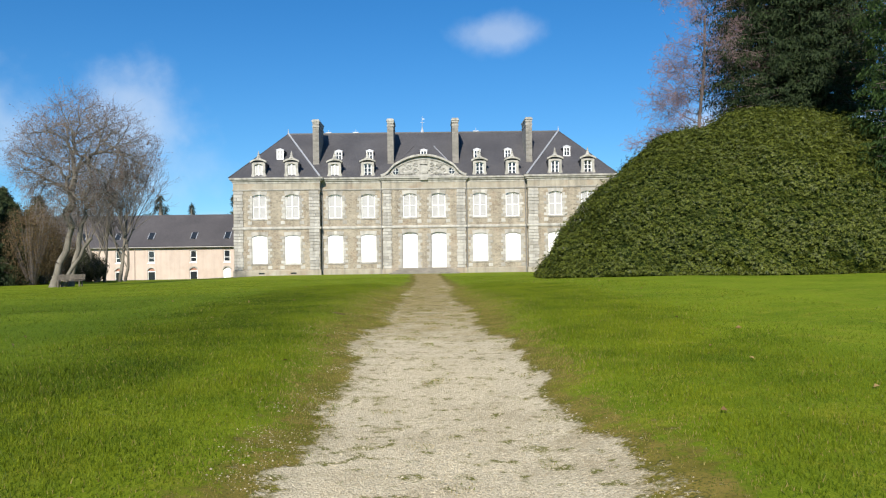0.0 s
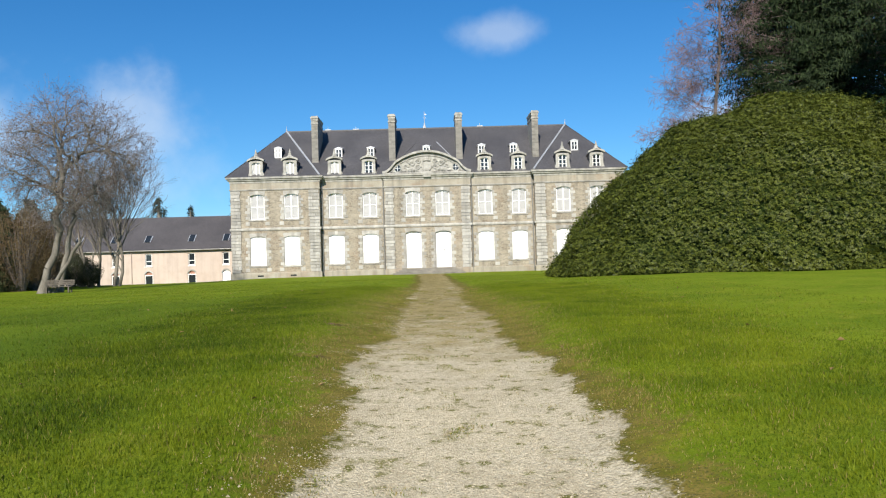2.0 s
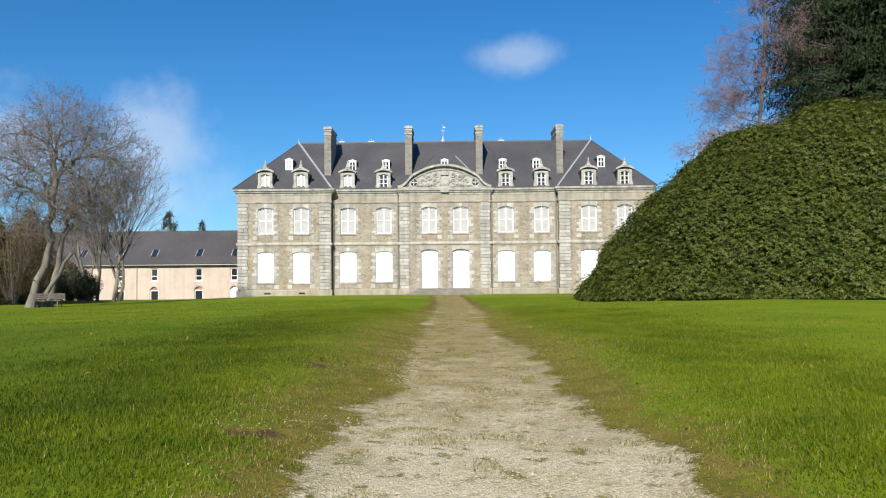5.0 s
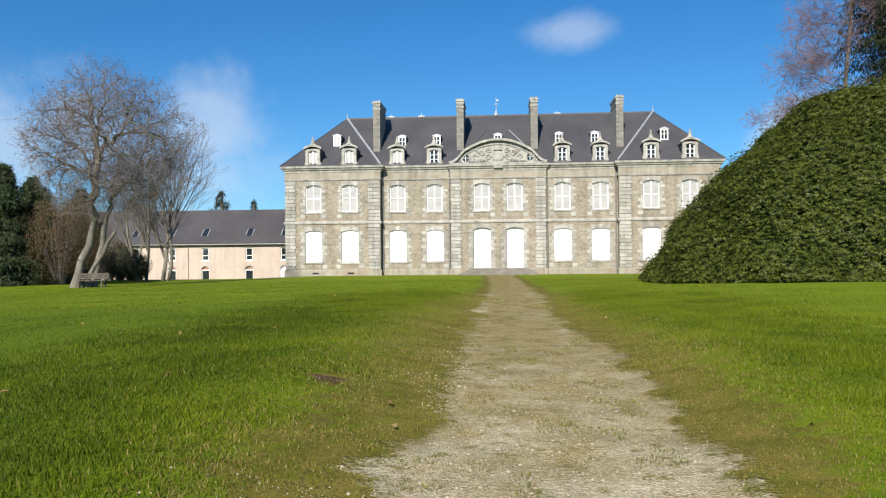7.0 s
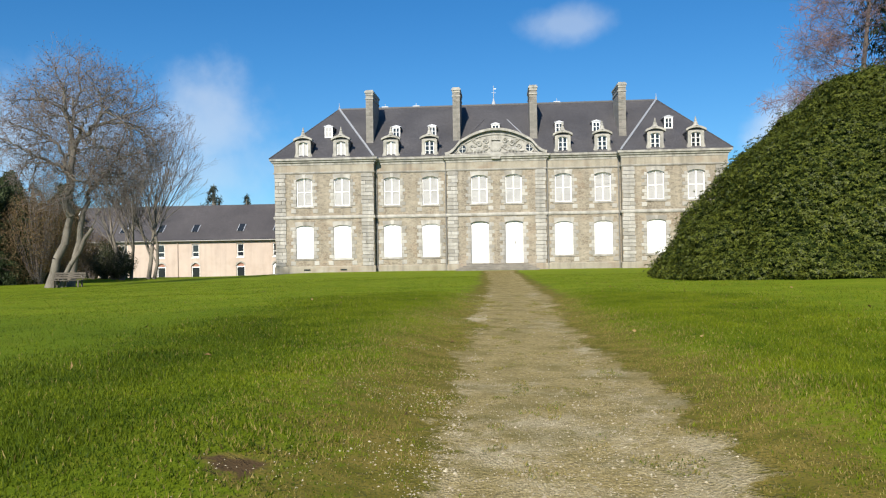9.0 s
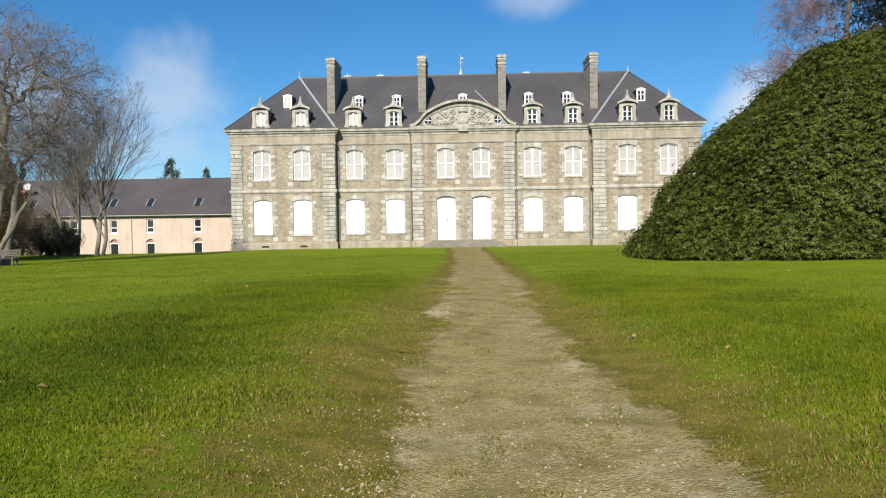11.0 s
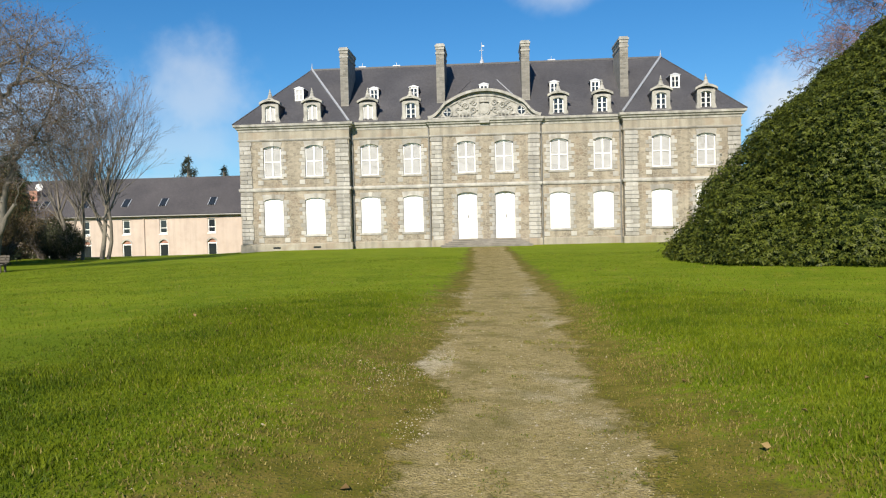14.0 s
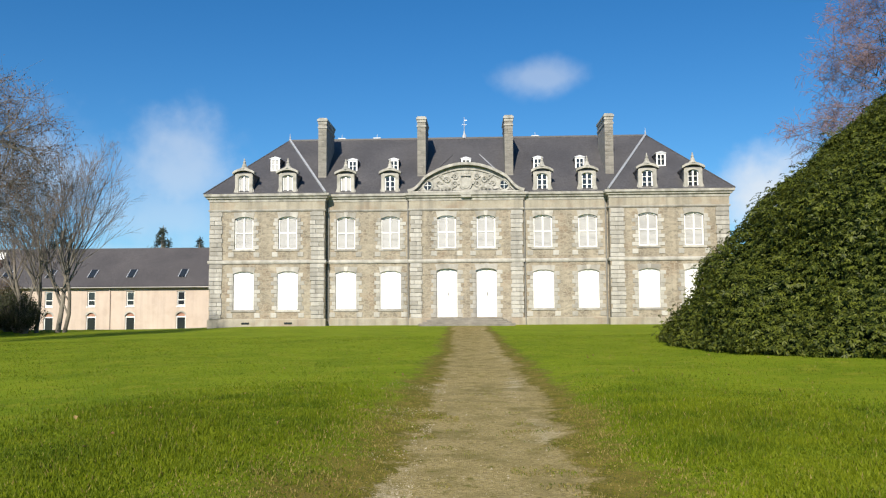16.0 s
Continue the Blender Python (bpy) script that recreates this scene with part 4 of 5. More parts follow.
def small_dormer(cx, yf, zb):
    """A small white timber skylight dormer high on the slates."""
    d = part("roof_dormer", Shape().box(cx - 0.33, cx + 0.33, yf, yf + 1.6, zb, zb + 0.98), M_SLATE, chateau, "small white framed roof dormer")
    fr = Shape()
    fr.box(cx - 0.35, cx - 0.24, yf - 0.06, yf, zb, zb + 0.95).box(cx + 0.24, cx + 0.35, yf - 0.06, yf, zb, zb + 0.95)
    fr.box(cx - 0.24, cx + 0.24, yf - 0.06, yf, zb, zb + 0.08).box(cx - 0.24, cx + 0.24, yf - 0.06, yf, zb + 0.85, zb + 0.95)
    fr.box(cx - 0.035, cx + 0.035, yf - 0.05, yf, zb + 0.1, zb + 0.84).box(cx - 0.23, cx + 0.23, yf - 0.045, yf, zb + 0.5, zb + 0.54)
    part("window_frame", fr, M_WHITE, d)
    part("window_pane", Shape().box(cx - 0.23, cx + 0.23, yf - 0.02, yf - 0.004, zb + 0.08, zb + 0.85), M_SHUTTER if cx < -12 else M_GLASS, d)
    part("dormer_roof", Shape().prism([(cx - 0.42, zb + 0.95), (cx + 0.42, zb + 0.95), (cx + 0.40, zb + 1.0), (cx, zb + 1.13), (cx - 0.40, zb + 1.0)], yf - 0.1, yf + 1.9), M_LEAD, d)


def pediment():
    """The curved central pediment with its carved relief."""
    y = MID_Y - 0.02
    def crown(x):
        a = abs(x) / 4.2
        if a < 0.72:
            return 9.62 + 1.95 * (1 - (a / 0.78) ** 2 * 0.62)
        u = (a - 0.72) / 0.28
        z1 = 9.62 + 1.95 * (1 - (0.72 / 0.78) ** 2 * 0.62)
        return z1 + (9.62 - z1) * (u * (2 - u))
    n = 41
    line = [(-4.2 + 8.4 * i / (n - 1), crown(-4.2 + 8.4 * i / (n - 1))) for i in range(n)]
    base = part("pediment", Shape().strip([(p[0], 9.56) for p in line], line, y + 0.12, y + 0.55), M_CARVED, chateau, "curved carved stone pediment with heraldic relief")
    up = [(p[0] * 1.015, p[1] + 0.2) for p in line]
    part("pediment_moulding", Shape().strip(line, up, y - 0.22, y + 0.6), M_CARVED, base)
    part("inner_moulding", Shape().strip([(p[0] * 0.93, 9.56 + (p[1] - 9.56) * 0.84) for p in line], [(p[0] * 0.95, 9.56 + (p[1] - 9.56) * 0.90) for p in line], y + 0.04, y + 0.2), M_CARVED, base)
    part("base_moulding", Shape().box(-4.2, 4.2, y - 0.2, y + 0.4, 9.585, 9.68), M_CARVED, base)
    rl = Shape()
    shield = [(-0.42, 10.62), (-0.44, 10.1), (-0.3, 9.85), (0.0, 9.72), (0.3, 9.85), (0.44, 10.1), (0.42, 10.62), (0.0, 10.7)]
    rl.prism(shield, y - 0.04, y + 0.2).prism([(p[0] * 0.75, 10.22 + (p[1] - 10.22) * 0.75) for p in shield], y - 0.1, y)
    rl.box(-0.36, 0.36, y - 0.06, y + 0.18, 10.78, 10.88)
    for k in range(5):
        rl.prism([(-0.36 + k * 0.16, 10.88), (-0.28 + k * 0.16, 10.88), (-0.32 + k * 0.17, 11.12)], y - 0.04, y + 0.14)

    def scroll(cx, cz, r, turns, sx, thick):
        n = int(10 * turns)
        pts = [(cx + sx * r * (1 - 0.8 * k / n) * math.cos(k / n * turns * 6.283), y + 0.08, cz + r * (1 - 0.8 * k / n) * math.sin(k / n * turns * 6.283)) for k in range(n + 1)]
        for k in range(n):
            rl.tube(pts[k], pts[k + 1], thick * (1 - 0.4 * k / n), thick * (1 - 0.4 * (k + 1) / n), 6)

    for sx in (-1, 1):
        scroll(sx * 0.78, 10.72, 0.24, 1.4, sx, 0.085)
        scroll(sx * 0.80, 10.18, 0.28, 1.4, -sx, 0.09)
        scroll(sx * 1.38, 10.52, 0.27, 1.5, sx, 0.085)
        scroll(sx * 1.95, 10.22, 0.24, 1.4, -sx, 0.08)
        scroll(sx * 1.75, 10.72, 0.16, 1.2, sx, 0.07)
        rl.blob((sx * 1.45, y + 0.12, 9.98), (0.62, 0.17, 0.2), 20 + sx, 7, 14)
        rl.blob((sx * 2.15, y + 0.14, 9.88), (0.3, 0.13, 0.13), 24 + sx, 6, 10)
        for k in range(4):
            rl.tube((sx * (1.0 + 0.27 * k), y + 0.05, 9.95), (sx * (1.06 + 0.27 * k), y + 0.02, 9.72), 0.07, 0.05, 6)
    rl.blob((0, y + 0.1, 9.74), (0.75, 0.14, 0.09), 3, 6, 12)
    part("relief", rl, M_CARVED, base, "weathered heraldic carving with shield and scrolls")
    part("keystone_bracket", Shape().prism([(-0.35, 9.2), (0.35, 9.2), (0.45, 9.6), (-0.45, 9.6)], y - 0.3, y), M_CARVED, base)
    for sx in (-1, 1):
        c = sx * 2.78
        ring = [(c + 0.42 * math.cos(2 * math.pi * k / 16), 10.12 + 0.46 * math.sin(2 * math.pi * k / 16)) for k in range(17)]
        rin = [(c + 0.29 * math.cos(2 * math.pi * k / 16), 10.12 + 0.33 * math.sin(2 * math.pi * k / 16)) for k in range(17)]
        oc = part("oculus", Shape().strip(ring, rin, y + 0.02, y + 0.2), M_CARVED, base)
        part("pane", Shape().prism(rin[:-1], y + 0.09, y + 0.12), M_GLASS, oc)
        part("glazing_bar", Shape().box(c - 0.018, c + 0.018, y + 0.06, y + 0.09, 9.82, 10.42).box(c - 0.27, c + 0.27, y + 0.065, y + 0.088, 10.10, 10.135), M_WHITE, oc)


def build_chateau():
    chateau_walls()
    chateau_mouldings()
    for sx in (-1, 1):
        for a, b, y in ((PAV_OUT - 0.95, PAV_OUT, PAV_Y), (PAV_IN, PAV_IN + 1.05, PAV_Y), (MID_X - 0.92, MID_X, MID_Y)):
            x0, x1 = sorted((sx * a, sx * b))
            quoin_strip(x0, x1, y)
    for i, (cx, y) in enumerate(CENTRES):
        upper_window(cx, y)
        (entrance_door if abs(cx) < 3 else ground_window)(cx, y)
    chateau_roof()
    for cx in (-10.85, -3.33, 3.23, 10.7):
        chimney(cx)
    for i, (cx, y) in enumerate(CENTRES):
        if abs(cx) > 3:
            stone_dormer(cx, y - 0.18, i >= 3)
    for cx, y in ((-14.5, 1.85), (-8.65, 2.4), (-5.5, 2.4), (0.0, 2.4), (5.45, 2.4), (8.6, 2.4), (14.55, 1.85)):
        small_dormer(cx, y, 11.66 if abs(cx) > 12 else 11.55)
    pediment()
    for cx, y in ((-10.05, -0.07), (-4.22, -0.07), (4.22, -0.07), (10.05, -0.07)):
        p = Shape().tube((cx, y, -0.1), (cx, y, 8.95), 0.06, 0.06, 8).tube((cx, y, 8.95), (cx, y - 0.28, 9.35), 0.06, 0.06, 8)
        p.tube((cx, y - 0.28, 9.35), (cx, y - 0.28, 9.5), 0.09, 0.13, 8)
        for z in (0.9, 2.7, 4.4, 6.2, 8.0):
            p.tube((cx, y, z), (cx, y, z + 0.06), 0.08, 0.08, 8)
        part("drainpipe", p, M_ZINC, chateau)
    # the low flight of steps before both doors
    for k in range(4):
        w = 2.55 + 0.27 * (3 - k)
        part("step", Shape().box(-w, w, MID_Y - 0.75 - 0.36 * (3 - k), MID_Y - 0.092, -0.2, 0.13 * (k + 1) - 0.05).box(-w - 0.04, w + 0.04, MID_Y - 0.79 - 0.36 * (3 - k), MID_Y - 0.092, 0.13 * (k + 1) - 0.05, 0.13 * (k + 1)), M_STEP, chateau, "worn granite step")
    for cx in (-15.9, -12.8):
        part("cellar_vent", Shape().box(cx - 0.28, cx + 0.28, PAV_Y - 0.11, PAV_Y - 0.085, 0.14, 0.28), M_GLASS, chateau, "dark cellar vent")


build_chateau()


# ---------------------------------------------------------------- the low outbuilding
WING_Y, WING_X0, WING_X1 = 24.4, -58.0, -23.5
WING_EAVES, WING_RIDGE = 3.45, 7.85


def build_outbuilding():
    w = thing("outbuilding", "long low pink rendered outbuilding with dark slate roof", "building")
    wins = [(-26.0, 0.85), (-30.35, 0.85), (-35.8, 0.85), (-40.0, 0.85), (-44.6, 0.85), (-49.5, 0.85)]
    holes = []
    for cx, ww in wins:
        holes.append((cx - ww / 2, cx + ww / 2, 1.35, 2.95))
        holes.append((cx - 0.52, cx + 0.52, -1.9, 0.71))
    s = Shape()
    wall_with_openings(s, WING_X0, WING_X1, WING_Y, 0.6, -2.2, WING_EAVES, holes)
    part("wall", s, M_PINK, w, "pale pink rendered wall", weld=True)
    for x in (WING_X0, WING_X1 - 0.6):
        g = Shape().add([(x, WING_Y + 0.6, -2.2), (x, WING_Y + 10, -2.2), (x, WING_Y + 10, WING_EAVES), (x, WING_Y + 5, WING_RIDGE - 0.3), (x, WING_Y + 0.6, WING_EAVES),
                         (x + 0.6, WING_Y + 0.6, -2.2), (x + 0.6, WING_Y + 10, -2.2), (x + 0.6, WING_Y + 10, WING_EAVES), (x + 0.6, WING_Y + 5, WING_RIDGE - 0.3), (x + 0.6, WING_Y + 0.6, WING_EAVES)],
                        [(0, 1, 2, 3, 4), (9, 8, 7, 6, 5), (0, 4, 9, 5), (4, 3, 8, 9), (3, 2, 7, 8), (2, 1, 6, 7), (1, 0, 5, 6)])
        part("gable_wall", g, M_PINK, w)
    part("back_wall", Shape().box(WING_X0 + 0.6, WING_X1 - 0.6, WING_Y + 9.4, WING_Y + 10, -2.2, WING_EAVES), M_PINK, w)
    e, r = WING_EAVES, WING_RIDGE
    rf = Shape()
    for dz in (0.0, -0.18):
        rf.add([(WING_X0 - 0.2, WING_Y - 0.35, e + dz), (WING_X1 + 0.2, WING_Y - 0.35, e + dz), (WING_X1 + 0.2, WING_Y + 5, r + dz), (WING_X0 - 0.2, WING_Y + 5, r + dz),
                (WING_X1 + 0.2, WING_Y + 10.35, e + dz), (WING_X0 - 0.2, WING_Y + 10.35, e + dz)], [(0, 1, 2, 3), (3, 2, 4, 5)])
    part("roof", rf, M_WING_SLATE, w, "weathered slate roof")
    part("gutter", Shape().tube((WING_X0, WING_Y - 0.4, e - 0.12), (WING_X1, WING_Y - 0.4, e - 0.12), 0.08, 0.08, 8), M_ZINC, w)
    part("drainpipe", Shape().tube((-37.95, WING_Y - 0.08, -1.9), (-37.95, WING_Y - 0.08, e - 0.15), 0.06, 0.06, 8), M_PINK, w)
    for cx, ww in wins:
        y = WING_Y + 0.12
        wi = part("window", Shape().box(cx - ww / 2 + 0.08, cx + ww / 2 - 0.08, y + 0.05, y + 0.07, 1.43, 2.87), M_GLASS, w)
        part("frame", Shape().box(cx - ww / 2, cx - ww / 2 + 0.09, y, y + 0.08, 1.35, 2.95).box(cx + ww / 2 - 0.09, cx + ww / 2, y, y + 0.08, 1.35, 2.95).box(cx - ww / 2 + 0.09, cx + ww / 2 - 0.09, y, y + 0.08, 1.35, 1.5).box(cx - ww / 2 + 0.09, cx + ww / 2 - 0.09, y, y + 0.08, 2.82, 2.95).box(cx - ww / 2 + 0.09, cx + ww / 2 - 0.09, y + 0.01, y + 0.07, 1.95, 2.03), M_WHITE, wi)
        part("lintel", Shape().box(cx - ww / 2 - 0.1, cx + ww / 2 + 0.1, WING_Y - 0.03, WING_Y + 0.1, 2.95, 3.06), M_PINK, wi)
        part("sill", Shape().box(cx - ww / 2 - 0.06, cx + ww / 2 + 0.06, WING_Y - 0.06, WING_Y + 0.12, 1.25, 1.35), M_WHITE, wi)
        white = cx > -27
        dr = part("door", Shape().box(cx - 0.44, cx + 0.44, y + 0.05, y + 0.08, -1.9, 0.2), M_WHITE if white else M_GLASS, w)
        part("frame", Shape().box(cx - 0.52, cx - 0.43, y, y + 0.1, -1.9, 0.4).box(cx + 0.43, cx + 0.52, y, y + 0.1, -1.9, 0.4).box(cx - 0.43, cx + 0.43, y, y + 0.1, 0.16, 0.28), M_WHITE, dr)
        part("fanlight", Shape().prism([(cx - 0.43, 0.28), (cx + 0.43, 0.28)] + arch_line(cx, 0.86, 0.37, 0.3)[::-1], y + 0.04, y + 0.06), M_WHITE if white else M_BRICK, dr)
        a = arch_line(cx, 1.04, 0.35, 0.36)
        part("stone_arch", Shape().strip(a, [(p[0] + (p[0] - cx) * 0.25, p[1] + 0.16 if abs(p[0] - cx) < 0.5 else p[1]) for p in a], WING_Y - 0.03, WING_Y + 0.12), M_STONE, dr)
        fill = arch_line(cx, 1.04, 0.35, 0.345)
        part("spandrel", Shape().strip(fill, [(p[0], 0.71) for p in fill], WING_Y - 0.01, WING_Y + 0.2), M_PINK, dr)
    def roof_y(z):
        return WING_Y - 0.35 + (z - e) / (r - e) * 5.35
    for cx in (-26.2, -30.6, -36.2, -40.5, -45.1, -50.0):
        z0, z1 = 4.4, 5.25
        y0, y1 = roof_y(z0), roof_y(z1)
        for nm, g, mt, up in (("skylight", 0.42, M_LEAD, 0.06), ("pane", 0.34, M_GLASS, 0.075)):
            sh = Shape().add([(cx - g, y0 - up, z0 + up), (cx + g, y0 - up, z0 + up), (cx + g, y1 - up, z1 + up), (cx - g, y1 - up, z1 + up),
                              (cx - g, y0, z0), (cx + g, y0, z0), (cx + g, y1, z1), (cx - g, y1, z1)], [(0, 1, 2, 3), (0, 4, 5, 1), (1, 5, 6, 2), (2, 6, 7, 3), (3, 7, 4, 0)])
            part(nm, sh, mt, w)
    ch = part("chimney", Shape().box(-52.2, -51.3, WING_Y + 2, WING_Y + 2.9, 4.2, 6.6), M_BRICK, w, "short red brick chimney")
    part("satellite_dish", Shape().lathe((0, 0, 0), [(0.05, 0), (0.3, 0.05), (0.45, 0.14), (0.44, 0.16), (0.28, 0.08), (0.02, 0.03)], 14), M_DISH, w).matrix_local = pose(-50.9, WING_Y + 1.9, 6.9, 75, 0, 0)
    part("dish_pole", Shape().tube((-50.9, WING_Y + 2.1, 5.2), (-50.9, WING_Y + 2.1, 6.9), 0.03, 0.03, 6), M_ZINC, w)


build_outbuilding()


# ---------------------------------------------------------------- vegetation tools
def leaf_mesh(name, pts, normals, length, width, rng, mat, droop=0.3, fold=0.25):
    """One mesh of many folded leaves (two quads each) at pts, lying roughly square to the normals."""
    n = len(pts)
    rnd = rng.normal(size=(n, 3))
    nor = normals + 0.55 * rnd
    nor /= np.linalg.norm(nor, axis=1)[:, None]
    t = rng.normal(size=(n, 3))
    t[:, 2] -= droop * 2
    t -= nor * (t * nor).sum(1)[:, None]
    t /= np.linalg.norm(t, axis=1)[:, None] + 1e-9
    b = np.cross(nor, t)
    L = (length * rng.uniform(0.65, 1.25, n))[:, None]
    W = (width * rng.uniform(0.7, 1.2, n))[:, None]
    base = pts
    tip = pts + t * L - nor * L * 0.12
    mid = pts + t * L * 0.5
    left = mid + b * W * 0.5 + nor * W * fold
    right = mid - b * W * 0.5 + nor * W * fold
    v = np.stack([base, left, tip, right], 1).reshape(-1, 3)
    k = np.arange(n) * 4
    f = np.stack([k, k + 1, k + 2, k, k + 2, k + 3], 1).ravel()
    return mesh_from_arrays(name, v, f, 3, mat)


def whorl_mesh(name, pts, normals, count, length, width, rng, mat):
    """One mesh of many whorls: folded leaves that spread round each shoot's tip and droop a little."""
    n = len(pts)
    axis = normals + 0.45 * rng.normal(size=(n, 3)) + np.array([0, 0, 0.45])
    axis /= np.linalg.norm(axis, axis=1)[:, None]
    u = np.cross(axis, np.array([0.31, 0.2, 0.93]))
    u /= np.linalg.norm(u, axis=1)[:, None] + 1e-9
    w = np.cross(axis, u)
    turn = rng.uniform(0, 6.28, n)
    size = rng.uniform(0.7, 1.2, n)
    rows = []
    for k in range(count):
        a = turn + 2 * math.pi * k / count + rng.normal(size=n) * 0.25
        out = u * np.cos(a)[:, None] + w * np.sin(a)[:, None]
        tilt = rng.uniform(0.05, 0.75, n)[:, None]
        t = out * (1 - 0.3 * tilt) + axis * tilt * 0.7
        t[:, 2] -= 0.6
        t /= np.linalg.norm(t, axis=1)[:, None]
        b = np.cross(t, axis)
        b /= np.linalg.norm(b, axis=1)[:, None] + 1e-9
        up = np.cross(b, t)
        L = (length * size * rng.uniform(0.75, 1.2, n))[:, None]
        W = L * (width / length)
        mid = pts + t * L * 0.55
        rows += [pts, mid + b * W * 0.5 + up * W * 0.2, pts + t * L - up * L * 0.12, mid - b * W * 0.5 + up * W * 0.2]
    v = np.stack(rows, 1).reshape(-1, 3)
    k = np.arange(n * count) * 4
    f = np.stack([k, k + 1, k + 2, k, k + 2, k + 3], 1).ravel()
    return mesh_from_arrays(name, v, f, 3, mat)


def tubes_mesh(name, segs, sides, mat):
    """Tapered tubes, one a segment: rows of p0, p1, r0, r1."""
    s = np.asarray(segs, float)
    p, q, r0, r1 = s[:, 0:3], s[:, 3:6], s[:, 6], s[:, 7]
    d = q - p
    d /= np.linalg.norm(d, axis=1)[:, None] + 1e-9
    ref = np.where(np.abs(d[:, 2:3]) < 0.9, np.array([[0, 0, 1.0]]), np.array([[1.0, 0, 0]]))
    u = np.cross(d, ref)
    u /= np.linalg.norm(u, axis=1)[:, None] + 1e-9
    w = np.cross(d, u)
    rows = []
    for c, r in ((p, r0), (q, r1)):
        for k in range(sides):
            a = 2 * math.pi * k / sides
            rows.append(c + (u * math.cos(a) + w * math.sin(a)) * r[:, None])
    v = np.stack(rows, 1).reshape(-1, 3)
    base = (np.arange(len(s)) * 2 * sides)[:, None]
    quad = np.array([[k, (k + 1) % sides, (k + 1) % sides + sides, k + sides] for k in range(sides)]).ravel()[None, :]
    me = mesh_from_arrays(name, v, (base + quad).ravel(), 4, mat)
    me.shade_smooth()
    return me


def grow(segs, tips, rng, p, d, length, rad, level, spec, thin=0.62, wob=0.16):
    """Grow one branch and its children. spec: per level (children, length ratio, spread in degrees, rise)."""
    n = 5 if level == 0 else (4 if level < 3 else 2)
    pts = [(p, rad)]
    r = rad
    step = length / n
    for k in range(n):
        rise = spec[level][3]
        d = d + Vector(rng.normal(size=3) * (wob if level else 0.07)) + Vector((0, 0, rise))
        d.normalize()
        q = p + d * step
        r2 = max(rad * (1 - 0.62 * (k + 1) / n), 0.007)
        segs.append((level, (*p, *q, r, r2)))
        p, r = q, r2
        pts.append((p, r))
    if level + 1 >= len(spec):
        tips.append((p, d))
        return
    kids, ratio, spreadd, _ = spec[level + 1][0], spec[level + 1][1], spec[level + 1][2], 0
    lo = spec[0][1] if level == 0 else 0.2
    for c in range(kids):
        f = lo + (1 - lo) * (c + rng.uniform(0.1, 0.9)) / kids
        i = min(int(f * n), n - 1)
        a, b = pts[i], pts[i + 1]
        u = f * n - i
        o = a[0].lerp(b[0], u)
        ro = a[1] + (b[1] - a[1]) * u
        ang = radians(spreadd * rng.uniform(0.7, 1.25))
        side = d.orthogonal().normalized()
        side.rotate(Matrix.Rotation(rng.uniform(0, 2 * math.pi), 3, d))
        nd = (d * math.cos(ang) + side * math.sin(ang)).normalized()
        grow(segs, tips, rng, o, nd, length * ratio * rng.uniform(0.7, 1.2) * (1.15 - 0.45 * f), max(ro * thin, 0.008), level + 1, spec, min(thin + 0.12, 0.62), wob)


def bare_tree(name, label, stems, spec, seed, bark=None, twig=None, thin=0.62, wob=0.16):
    """A leafless tree: several stems, limbs and a cloud of twigs. stems: (base, direction, length, radius)."""
    rng = np.random.default_rng(seed)
    random.seed(seed)
    segs, tips = [], []
    for base, d, length, rad in stems:
        grow(segs, tips, rng, Vector(base), Vector(d).normalized(), length, rad, 0, spec, thin, wob)
        segs.append((0, (base[0] - d[0] * 0.15, base[1], base[2] - 0.3, *base, rad * 1.7, rad)))
    t = thing(name, label, "tree")
    part("trunk", tubes_mesh("trunk", [s for l, s in segs if l == 0], 10, bark or M_BARK), None, t)
    part("branchwork", tubes_mesh("branchwork", [s for l, s in segs if 0 < l < 3], 6, bark or M_BARK), None, t)
    part("crown", tubes_mesh("crown", [s for l, s in segs if l >= 3], 3, twig or M_TWIG), None, t)
    return t


